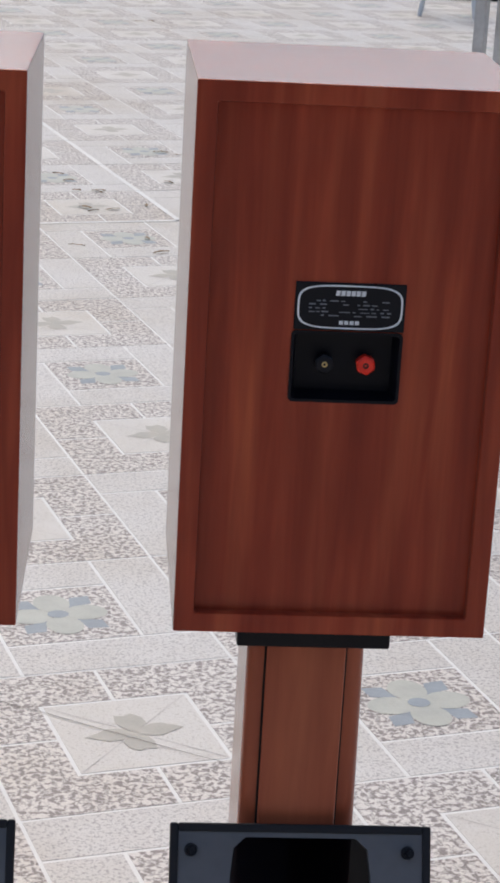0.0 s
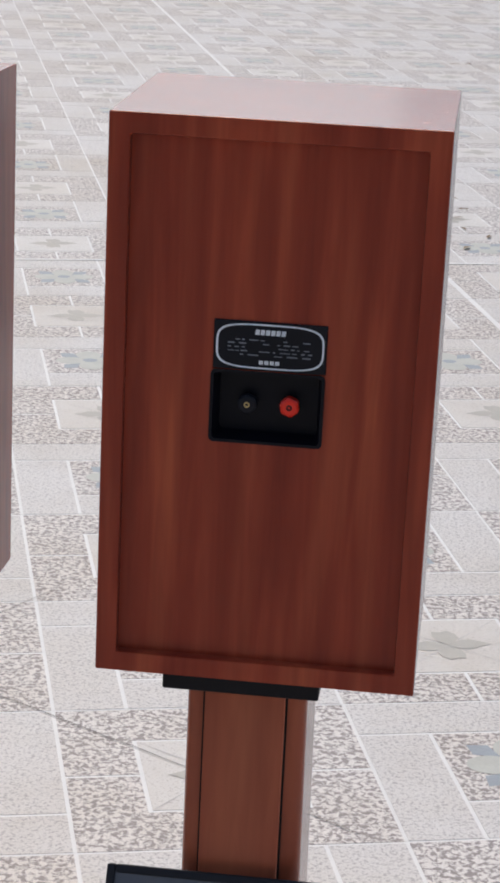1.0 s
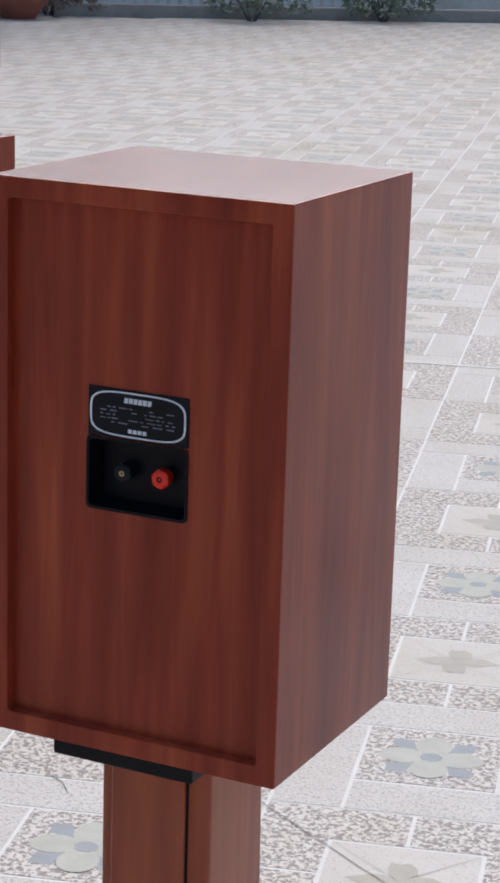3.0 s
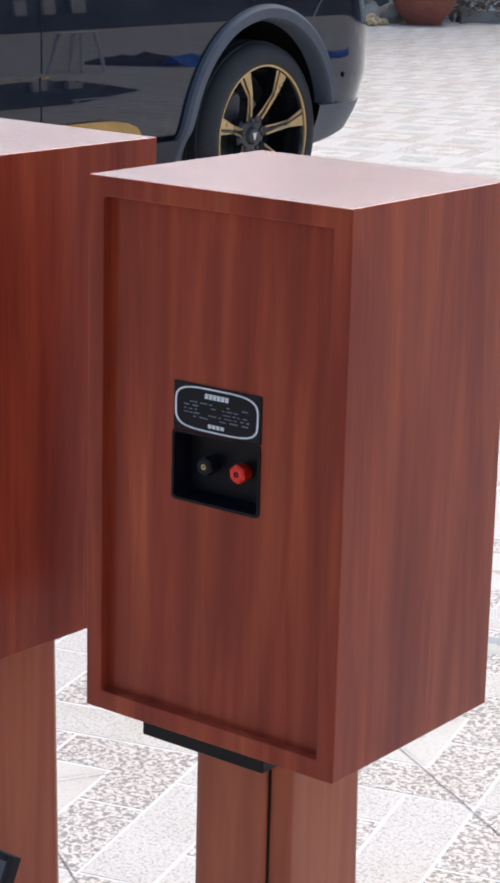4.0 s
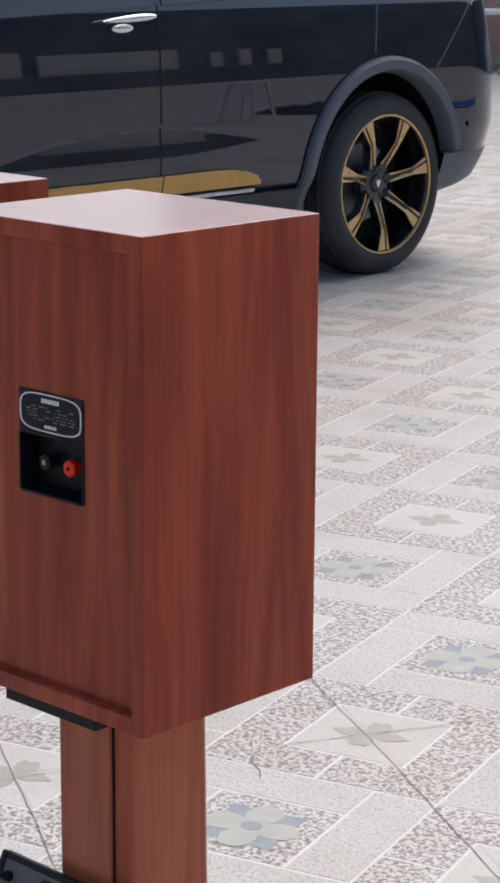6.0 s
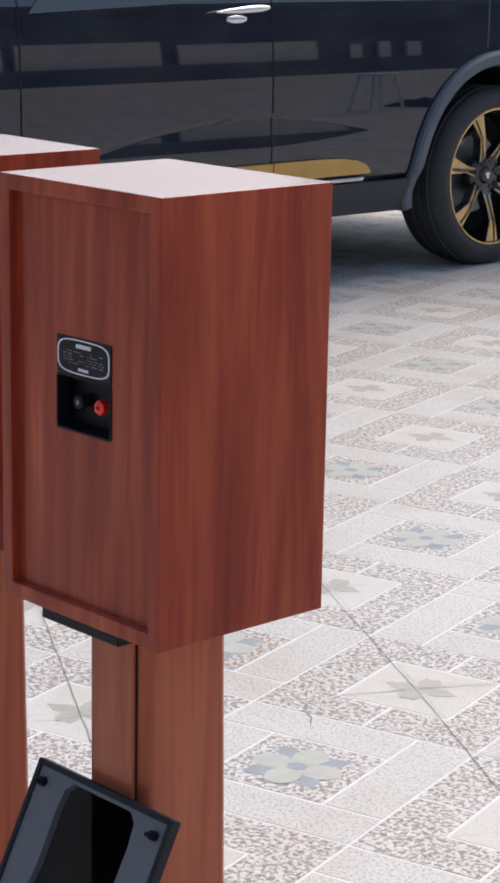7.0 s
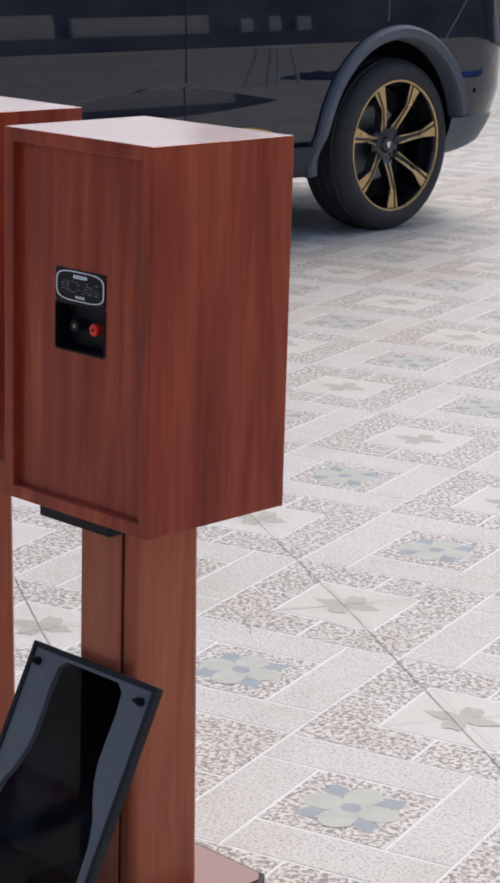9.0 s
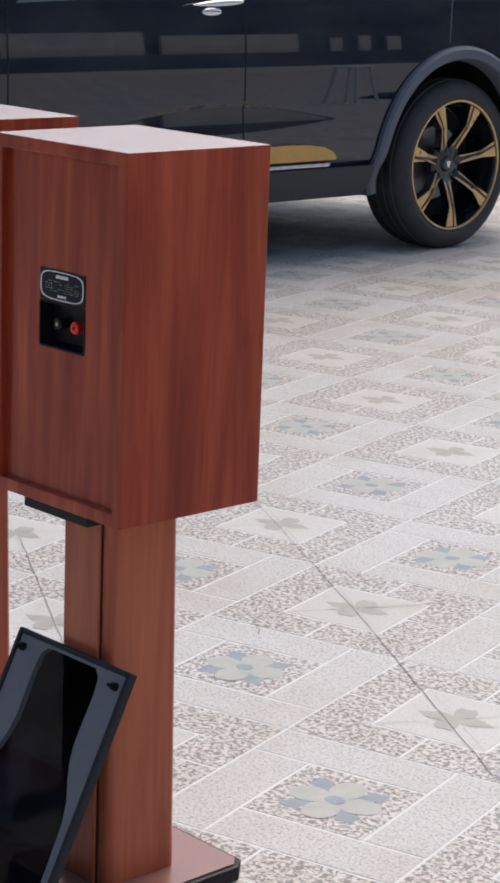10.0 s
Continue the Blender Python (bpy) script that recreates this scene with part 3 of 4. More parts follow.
def wheel(m):
    """Two-tone alloy wheel; the outer face looks along +x, axle along x."""
    w = thing("wheel", "", "", m)
    w.parent = car
    tw = 0.225
    prof = [(RR - 0.012, -tw + 0.012), (RR + 0.02, -tw + 0.002), (RT - 0.03, -tw), (RT - 0.006, -tw + 0.02), (RT, -tw + 0.05), (RT, -0.05), (RT - 0.006, -0.022), (RT - 0.028, -0.004), (RR + 0.03, 0.004), (RR + 0.012, 0.0), (RR - 0.004, -0.008), (RR - 0.006, -0.02)]
    b = lathe(prof, 72, "x")
    part("tyre", b, M_tyre, w, "black rubber tyre", 40)
    for k in range(3):  # tread grooves as proud ribs between them
        x = -0.06 - 0.045 * k
        part("tread_rib", lathe([(RT - 0.002, x - 0.016), (RT + 0.0035, x - 0.013), (RT + 0.0035, x + 0.013), (RT - 0.002, x + 0.016)], 72, "x"), M_tyre, w, smooth=40)
    rim = part("rim", lathe([(RR - 0.03, -tw + 0.02), (RR - 0.022, -0.06), (RR - 0.016, -0.02), (RR - 0.006, -0.006), (RR - 0.002, -0.008)], 72, "x"), M_wheelblack, w, "gloss black rim barrel", 40)
    part("rim_lip", lathe([(RR - 0.009, -0.016), (RR - 0.008, -0.003), (RR - 0.001, -0.001), (RR + 0.002, -0.010)], 72, "x"), M_wheelgold, rim, "gold rim lip", 40)
    part("brake_disc", lathe([(0.001, -0.125), (0.15, -0.125), (0.155, -0.13), (0.155, -0.14)], 48, "x"), M_disc, w, "steel brake disc", 40)
    part("wheel_back", lathe([(0.001, -0.16), (RR - 0.03, -0.16)], 40, "x"), M_liner, w)
    part("hub", lathe([(0.001, -0.046), (0.026, -0.046), (0.03, -0.05), (0.034, -0.058), (0.07, -0.06), (0.08, -0.068), (0.08, -0.11)], 48, "x"), M_wheelblack, w, "black hub with cap", 30)
    part("cap_badge", prism([(-0.013, 0.012), (0.013, 0.012), (0.004, -0.013), (-0.004, -0.013)], -0.0465, -0.0435, None, 0, lambda y, z, x: (x, y, z)), M_chrome, w, "silver badge")
    for i in range(5):
        a = radians(90 + 72 * i)
        y, z = 0.056 * math.cos(a), 0.056 * math.sin(a)
        part("wheel_nut", tube((-0.075, y, z), (-0.055, y, z), 0.009, 0.008, 6), M_wheelblack, w)
    for i in range(7):
        a0 = radians(-90 + 360 / 7 * i)

        def spoke(poly, d0, d1):
            def at(r, s, d):
                ang = a0 + s
                bow = -0.045 * max(0, 1 - (r - 0.06) / 0.12) ** 1.2
                return (d + bow, r * math.cos(ang), r * math.sin(ang))
            return prism(poly, d0, d1, None, 0, at)
        black = part("spoke", spoke([(0.062, -0.30), (0.12, -0.135), (0.17, -0.085), (RR - 0.012, -0.13), (RR - 0.012, 0.13), (0.17, 0.085), (0.12, 0.135), (0.062, 0.30)], -0.05, -0.012), M_wheelblack, w, "black spoke with gold faces")
        part("gold_face", spoke([(0.075, -0.235), (0.12, -0.125), (0.175, -0.082), (RR - 0.012, -0.128), (RR - 0.012, 0.035), (0.19, 0.005), (0.12, -0.035), (0.078, -0.13)], -0.013, -0.0085), M_wheelgold, black, "gold painted face")
        part("gold_edge", spoke([(0.078, 0.13), (0.12, 0.085), (0.18, 0.05), (RR - 0.012, 0.075), (RR - 0.012, 0.125), (0.175, 0.082), (0.12, 0.125), (0.075, 0.235)], -0.013, -0.0085), M_wheelgold, black, "gold painted edge")
    return w


for yc in (HUBY, FWY):
    wheel(pose(0.002, yc, HUBZ))
    wheel(pose(-CARW - 0.002, yc, HUBZ, 0, 0, 180))

flank([(FWY + 0.46, 0.25), (HUBY - 0.425, 0.25), (HUBY - 0.475, 0.375), (FWY + 0.46, 0.375)], "sill", M_clad_dark, 0.022, "grey plastic sill")
flank([(FWY + 0.52, 0.408), (FWY + 0.52, 0.474), (3.797, 0.475), (3.797, 0.409)], "gold_strip", M_gold, 0.016, "gold door strip")
flank([(3.803, 0.409), (3.803, 0.475), (4.05, 0.476), (4.15, 0.472), (4.22, 0.461), (4.27, 0.443), (4.295, 0.420), (4.295, 0.410)], "gold_strip", M_gold, 0.016, "gold door strip")
flank([(FWY + 0.5, 0.383), (FWY + 0.5, 0.396), (4.27, 0.396), (4.27, 0.383)], "bright_strip", M_silver, 0.02, "bright strip under the gold trim")


def seam(name, pts, mat, wide=0.006):
    """A shut line: a narrow strip that follows the flank through (y, z) points."""
    b = bmesh.new()
    rows = []
    for (ya, za), (yb, zb) in zip(pts, pts[1:]):
        d = Vector((yb - ya, zb - za)).normalized()
        for k in range(24):
            y, z = ya + (yb - ya) * k / 23, za + (zb - za) * k / 23
            rows.append([b.verts.new((side_x(zz) - end_in(yy, zz) + scoop(yy, zz) + o, yy, zz)) for yy, zz, o in ((y - d.y * wide / 2, z + d.x * wide / 2, -0.003), (y - d.y * wide / 2, z + d.x * wide / 2, 0.0012), (y + d.y * wide / 2, z - d.x * wide / 2, 0.0012), (y + d.y * wide / 2, z - d.x * wide / 2, -0.003))])
    for p, q in zip(rows, rows[1:]):
        for k in range(3):
            b.faces.new((p[k], p[k + 1], q[k + 1], q[k]))
    return part(name, b, mat, car)


for yg in (2.71, 3.80):
    seam("door_gap", [(yg, 0.40), (yg, 1.05)], M_liner)
seam("door_gap", [(4.925, 0.85), (4.945, 1.06)], M_clad, 0.005)
seam("panel_gap", [(5.29, 0.78), (5.515, 1.03)], M_clad, 0.006)
bm = bmesh.new()
bmesh.ops.create_uvsphere(bm, u_segments=24, v_segments=14, radius=1.0)
for v in bm.verts:  # pull handle: thicker towards its rear end
    k = 0.7 + 0.3 * v.co.y
    v.co = Vector((0.028 + 0.014 * v.co.x * k, 0.125 * v.co.y, (0.017 * k) * v.co.z + 0.006 * v.co.y))
hd = part("door_handle", bm, M_chrome, car, "bright pull handle", 60, pose(side_x(1.005), 3.645, 1.008))
bm = bmesh.new()
bmesh.ops.create_uvsphere(bm, u_segments=20, v_segments=10, radius=1.0)
for v in bm.verts:
    v.co = Vector((0.006 * v.co.x, 0.048 * v.co.y, 0.014 * v.co.z))
part("handle_bowl", bm, M_chrome, hd, "bright handle bowl", 60, pose(0.008, -0.015, -0.032))


def window_pane(name, bottom, top, label):
    """A pane that follows the flank between a lower and an upper edge, each two (y, z) ends."""
    b = bmesh.new()
    skins = []
    for off in (0.004, -0.006):
        rows = []
        for k in range(13):
            u = k / 12
            ends = [(p[0] + (q[0] - p[0]) * u, p[1] + (q[1] - p[1]) * u) for p, q in zip(bottom, top)]
            row = []
            for i in range(17):
                w = i / 16
                y, z = ends[0][0] + (ends[1][0] - ends[0][0]) * w, ends[0][1] + (ends[1][1] - ends[0][1]) * w
                row.append(b.verts.new((side_x(z) - end_in(y, z) + off, y, z)))
            rows.append(row)
        for p, q in zip(rows, rows[1:]):
            for i in range(16):
                b.faces.new((p[i], p[i + 1], q[i + 1], q[i]))
        skins.append(rows)
    rim = [skins[0][0], [r[-1] for r in skins[0]], skins[0][-1][::-1], [r[0] for r in skins[0]][::-1]]
    rim2 = [skins[1][0], [r[-1] for r in skins[1]], skins[1][-1][::-1], [r[0] for r in skins[1]][::-1]]
    for a, c in zip(rim, rim2):
        for i in range(len(a) - 1):
            b.faces.new((a[i], a[i + 1], c[i + 1], c[i]))
    return part(name, b, M_glass, car, label, 40)


window_pane("front_window", ((2.75, 1.008), (3.775, 1.046)), ((3.2, 1.5), (3.775, 1.5)), "dark tinted window")
window_pane("rear_window", ((3.825, 1.049), (4.90, 1.092)), ((3.825, 1.5), (4.80, 1.5)), "dark tinted window")
window_pane("quarter_window", ((4.97, 1.096), (5.30, 1.12)), ((4.86, 1.48), (5.05, 1.45)), "dark tinted quarter window")
# bumper skirt with a step below the shut line, lamps
bm = bmesh.new()
prev = None
for i in range(40):
    y = HUBY + 0.325 + (Y1 - 0.12 - HUBY - 0.325) * i / 39
    lo = 0.275 + 0.13 * max(0, y - 5.33)
    ring = [bm.verts.new((side_x(max(z, 0.34)) - end_in(y, max(z, 0.40)) + o, y, z)) for z, o in ((lo + 0.01, -0.14), (lo, -0.03), (lo + 0.02, 0.004), (0.40, 0.009), (0.445, 0.008), (0.45, -0.006))]
    if prev:
        for k in range(5):
            bm.faces.new((prev[k], prev[k + 1], ring[k + 1], ring[k]))
    prev = ring
part("rear_skirt", bm, M_clad, car, "matt grey rear bumper skirt", 40)
part("parking_sensor", tube((0, 0, 0), (0.004, 0, 0), 0.011, seg=16), M_black, car, m=pose(side_x(0.55) - end_in(5.50, 0.55), 5.50, 0.555, 0, 0, 25))
# ---- far edge of the courtyard ----


def flower_pot(m):
    t = thing("flower_pot", "wide terracotta bowl pot planted with grey-green leaves", "flower pot", m)
    prof = [(0.001, 0.0), (0.155, 0.0), (0.165, 0.01), (0.17, 0.03), (0.225, 0.09), (0.275, 0.17), (0.295, 0.235), (0.315, 0.24), (0.322, 0.25), (0.322, 0.275), (0.305, 0.282), (0.29, 0.275), (0.28, 0.245), (0.2, 0.235)]
    part("bowl", lathe(prof, 48), M_terra, t, "terracotta bowl with a thick rim", 40)
    part("soil", lathe([(0.001, 0.25), (0.15, 0.255), (0.285, 0.242)], 32), M_soil, t)
    rnd = random.Random(8)
    for k in range(26):
        a, r = rnd.uniform(0, 6.28), rnd.uniform(0.02, 0.22)
        bm = bmesh.new()
        ln, wd, ben = rnd.uniform(0.06, 0.17), rnd.uniform(0.018, 0.04), rnd.uniform(0.2, 0.9)
        rows = []
        for i in range(6):
            u = i / 5
            w = wd * math.sin(math.pi * min(0.98, u * 0.9 + 0.1))
            x = ben * ln * u * u
            rows.append([bm.verts.new((x, -w, ln * u)), bm.verts.new((x + 0.008, 0, ln * u)), bm.verts.new((x, w, ln * u))])
        for p, q in zip(rows, rows[1:]):
            bm.faces.new((p[0], p[1], q[1], q[0]))
            bm.faces.new((p[1], p[2], q[2], q[1]))
        part("leaf", bm, M_leaf, t, smooth=60, m=Matrix.Translation((r * math.cos(a), r * math.sin(a), 0.245)) @ Matrix.Rotation(a + rnd.uniform(-0.5, 0.5), 4, "Z"))
    return t


def rock_mesh(seed, flat=0.7):
    rnd = random.Random(seed)
    bm = bmesh.new()
    bmesh.ops.create_icosphere(bm, subdivisions=2, radius=1.0)
    o = Vector((seed * 3.1, seed * 1.7, 0))
    for v in bm.verts:
        v.co *= 1 + 0.35 * noise.noise(v.co * 1.1 + o) + 0.12 * noise.noise(v.co * 3 + o)
        v.co.z *= flat
    return bm


def heap(name, label, category, part_name, mat, centre, rx, ry, h, n, size, seed, flat=0.7):
    """A heap of separate stones: each lies on the ones below."""
    t = thing(name, label, category, pose(*centre))
    rnd = random.Random(seed)
    meshes = [mesh_from(rock_mesh(seed + k, flat), part_name, mat, 50) for k in range(5)]
    for i in range(n):
        u = i / n
        a, r = rnd.uniform(0, 6.28), math.sqrt(rnd.random())
        s = size * rnd.uniform(0.6, 1.25)
        z = h * (1 - r) * rnd.uniform(0.3, 1.0)
        part(part_name, meshes[i % 5], None, t, m=Matrix.Translation((rx * r * math.cos(a), ry * r * math.sin(a), z + s * flat * 0.55)) @ Euler((rnd.uniform(-0.5, 0.5), rnd.uniform(-0.5, 0.5), rnd.uniform(0, 6.28))).to_matrix().to_4x4() @ Matrix.Diagonal((s, s * rnd.uniform(0.7, 1.1), s, 1)))
    return t


flower_pot(pose(-9.89, 15.70, 0, 0, 0, 20) @ Matrix.Scale(1.03, 4))
heap("rubble_heap", "small heap of yellow broken stones on paving", "rubble", "stone", M_rubble, (-10.28, 15.12, 0), 0.26, 0.40, 0.15, 190, 0.034, 21)
bm = bmesh.new()
pts, rad = [(-10.64, 15.97, 0), (-10.62, 15.98, 0.25), (-10.59, 15.97, 0.8), (-10.62, 15.99, 1.6), (-10.54, 16.02, 2.6), (-10.62, 16.07, 3.4)], [0.135, 0.11, 0.1, 0.095, 0.085, 0.07]
rings = []
for (x, y, z), r in zip(pts, rad):
    rings.append([bm.verts.new((x + r * (1 + 0.15 * math.sin(3 * a + z)) * math.cos(a), y + r * (1 + 0.12 * math.cos(2 * a - z)) * math.sin(a), z)) for a in [2 * math.pi * i / 20 for i in range(20)]])
for p, q in zip(rings, rings[1:]):
    for i in range(20):
        bm.faces.new((p[i], p[(i + 1) % 20], q[(i + 1) % 20], q[i]))
tree = thing("tree", "grey-barked tree trunk standing behind a flower pot", "tree", pose(0, 0, 0))
trunk = part("trunk", bm, M_bark, tree, "rough grey bark", 60)
rnd = random.Random(5)
for k in range(6):
    a = k * 1.05 + 0.3
    e = (-10.56 + 1.1 * math.cos(a), 16.12 + 1.1 * math.sin(a), 3.9 + 0.25 * math.sin(3 * a))
    part("limb", tube((-10.56, 16.13, 2.7 + 0.1 * k), e, 0.045, 0.018, 8), M_bark, tree)
bm = bmesh.new()
for k in range(3200):
    a, r = rnd.uniform(0, 6.28), 1.7 * math.sqrt(rnd.random())
    z = 3.6 + rnd.uniform(-0.6, 1.3) * (1 - (r / 2.1) ** 2)
    if noise.noise(Vector((r * math.cos(a) * 1.5, r * math.sin(a) * 1.5, z * 1.5))) < -0.12:
        continue
    c = Vector((-10.56 + r * math.cos(a), 16.12 + r * math.sin(a), z))
    u, v = Vector((rnd.uniform(-1, 1), rnd.uniform(-1, 1), rnd.uniform(-0.6, 0.6))).normalized() * 0.07, Vector((rnd.uniform(-1, 1), rnd.uniform(-1, 1), rnd.uniform(-0.6, 0.6))).normalized() * 0.035
    bm.faces.new([bm.verts.new(c - u), bm.verts.new(c + v), bm.verts.new(c + u), bm.verts.new(c - v)])
part("crown", bm, M_leaf, tree, "loose crown of small leaves")
b = box(-0.22, 0.22, -0.2, 0.2, 0, 0.10, 0.02, 2)
for v in b.verts:
    v.co += Vector((0, 0, 0.012 * noise.noise(v.co * 6)))
tagged(part("stone_slab", b, M_slab, None, "", 40, pose(-10.48, 15.35, 0.25, 4, -12, 52)), "rough beige stone slab propped on grey blocks", "stone slab")
heap("block_pile", "low pile of grey broken blocks under a slab", "rubble", "block", M_kerb, (-10.52, 15.5, 0), 0.3, 0.45, 0.14, 26, 0.12, 33, 0.8)
tb = thing("low_table", "white low table with a thin top standing by a red wall", "table", pose(-11.05, 15.3, 0, 0, 0, 38))
part("tabletop", box(-0.45, 0.45, -0.28, 0.28, 0.52, 0.565, 0.012, 2), M_white, tb, smooth=40)
for x in (-0.4, 0.4):
    for y in (-0.23, 0.23):
        part("leg", box(x - 0.025, x + 0.025, y - 0.025, y + 0.025, 0, 0.52, 0.004, 1), M_white, tb)


def straight_wall(name, a, b, h, th, mat, label, category):
    d = Vector(b) - Vector(a)
    return tagged(part(name, box(0, d.length, -th / 2, th / 2, -0.02, h, 0.006, 1), mat, None, "", None, pose(a[0], a[1], 0, 0, 0, math.degrees(math.atan2(d.y, d.x)))), label, category, kind="structure")


straight_wall("wall_red", (-13.5, 14.2), (-11.3, 16.28), 1.3, 0.2, M_redwall, "faded red rendered boundary wall", "wall")
straight_wall("wall_pale", (-11.28, 16.45), (-3.0, 23.6), 1.2, 0.2, M_palewall, "pale rendered boundary wall", "wall")
# unseen walls added to darken what the car and speaker tops reflect
straight_wall("wall_side_far", (-15.2, -8.0), (-15.2, 15.0), 3.2, 0.2, M_wall, "plain dark mottled wall, added out of view", "wall")
straight_wall("wall_far", (-15.2, 15.1), (-1.0, 29.5), 4.4, 0.2, M_wall, "plain dark mottled wall, added out of view", "wall")
straight_wall("wall_far_end", (-0.9, 29.6), (12.8, 45.8), 5.6, 0.2, M_wall, "plain dark mottled wall, added out of view", "wall")
straight_wall("kerb", (-9.9, 16.35), (-4.3, 21.0), 0.12, 0.18, M_kerb, "low grey concrete kerb", "kerb")



def shrub(x, y, h, r, n, seed, label, mat=M_leaf):
    """A low bush: thin stems and many small leaves."""
    t = thing("shrub", label, "shrub", pose(x, y, 0), "shrubs along the wall")
    rnd2 = random.Random(seed)
    for k in range(6):
        a2 = rnd2.uniform(0, 6.28)
        part("stem", tube((0.03 * math.cos(a2), 0.03 * math.sin(a2), 0), (r * 0.6 * math.cos(a2), r * 0.6 * math.sin(a2), h * rnd2.uniform(0.6, 0.9)), 0.012, 0.005, 7), M_bark, t)
    b = bmesh.new()
    for k in range(n):
        a2, q = rnd2.uniform(0, 6.28), math.sqrt(rnd2.random())
        z = h * (0.12 + 0.88 * rnd2.random() * (1 - 0.5 * q * q))
        c = Vector((r * q * math.cos(a2) * (1 + 0.3 * math.sin(3 * a2)), r * q * math.sin(a2), z))
        u = Vector((rnd2.uniform(-1, 1), rnd2.uniform(-1, 1), rnd2.uniform(-0.7, 0.7))).normalized() * rnd2.uniform(0.03, 0.055)
        v = u.orthogonal().normalized() * u.length * 0.4
        b.faces.new([b.verts.new(c - u), b.verts.new(c + v), b.verts.new(c + u), b.verts.new(c - v)])
    part("leaves", b, mat, t, "small dull leaves")


shrub(-10.55, 16.75, 0.62, 0.36, 500, 3, "low grey-green shrub behind the flower pot")
M_dry = plain("dry_leaf", (0.2, 0.15, 0.12), 0.8, vary=0.4, scale=6, bump=0.1)
shrub(-9.95, 16.35, 0.62, 0.5, 800, 9, "dry brown shrub behind the flower pot", M_dry)
fence = tagged(thing("fence", "", "", pose(-10.75, 16.8, 0, 0, 0, 40.8), kind="structure"), "white corrugated sheet fence", "fence", kind="structure")
rib = mesh_from(box(-0.045, 0.045, -0.02, 0.02, 0.02, 1.6, 0.012, 2), "rib", M_white)
for k in range(32):
    part("rib", rib, None, fence, m=Matrix.Translation((0.115 * k, 0, 0)))
part("sheet", box(-0.1, 3.7, 0.014, 0.03, 0.02, 1.6), M_white, fence)
shrub(-8.2, 17.2, 0.7, 0.5, 700, 4, "dull green shrub by the pale wall")
shrub(-7.3, 18.3, 0.6, 0.45, 600, 5, "dull green shrub by the pale wall")

# ---- rolling rack, rock and tarpaulin beside the loudspeakers ----


def rolling_rack(m):
    t = thing("rolling_rack", "grey steel rack on castors standing on the tiles", "rack", m)
    for x in (0.0, 0.62):
        bar = part("foot_bar", box(x - 0.02, x + 0.02, 0, 0.62, 0.075, 0.105, 0.003, 2), M_alu, t, "square steel foot bar")
        for y in (0.006, 0.614):
            part("end_cap", box(x - 0.0205, x + 0.0205, y - 0.007, y + 0.007, 0.0745, 0.1055, 0.002, 1), M_black, bar, "black end cap")
        for y in (0.04, 0.58):
            c = part("castor_fork", box(x - 0.017, x + 0.017, y - 0.014, y + 0.014, 0.03, 0.076, 0.004, 2), M_grey, bar, "pale castor fork")
            part("castor_wheel", tube((x - 0.010, y - 0.008, 0.027), (x + 0.010, y - 0.008, 0.027), 0.027, seg=20), M_grey, c, "pale castor wheel", 40)
        for y in (0.29, 0.42):
            part("upright", box(x - 0.012, x + 0.012, y - 0.012, y + 0.012, 0.105, 1.25, 0.003, 2), M_alu, t, "square steel upright")
        part("cross_bar", box(x - 0.012, x + 0.012, 0.30, 0.41, 0.30, 0.325, 0.003, 1), M_alu, t)
    for z in (0.28, 1.22):
        part("rail", box(0.016, 0.604, 0.407, 0.433, z, z + 0.025, 0.003, 1), M_alu, t, "steel rail")
    return t


rolling_rack(pose(0.532, 2.3, 0, 0, 0, -29.6))
rnd = random.Random(51)
bm = bmesh.new()
bmesh.ops.create_icosphere(bm, subdivisions=5, radius=1.0)
for v in bm.verts:  # rugged upright stone: ledges, pits and a blunt top
    c = v.co.copy()
    ledge = 0.2 * noise.noise(Vector((c.x * 2, c.y * 2, c.z * 11))) + 0.16 * abs(noise.noise(c * 5)) + 0.12 * noise.noise(c * 12) + 0.07 * noise.noise(c * 27)
    r = (1 + 0.3 * noise.noise(c * 1.2 + Vector((3, 1, 7))) + ledge) * (1.05 - 0.22 * c.z)
    v.co = Vector((0.185 * c.x * r, 0.165 * c.y * r, 0.255 * (max(c.z, -0.93) + 0.93) * (1 + 0.5 * ledge)))
tagged(part("rock", bm, M_rock, None, "", 25, pose(0.850, 3.513, 0)), "rugged upright pale grey-brown rock on the tiles", "rock")
bm = bmesh.new()
nx, ny = 60, 14
gv = [[bm.verts.new((2.35 * i / nx, 0.4 * j / ny, 0.012 + max(0, 0.09 * noise.noise(Vector((i * 0.23, j * 0.31, 2)))) + 0.07 * math.sin(math.pi * j / ny) + 0.015 * noise.noise(Vector((i * 0.8, j * 0.7, 5))))) for j in range(ny + 1)] for i in range(nx + 1)]
for i in range(nx):
    for j in range(ny):
        bm.faces.new((gv[i][j], gv[i + 1][j], gv[i + 1][j + 1], gv[i][j + 1]))
bmesh.ops.solidify(bm, geom=bm.faces[:], thickness=0.004)
tagged(part("tarpaulin", bm, M_tarp, None, "", 60, pose(0.45, 12.76, 0.0, 0, 0, -67)), "crumpled bright blue tarpaulin spread on the paving", "tarpaulin")

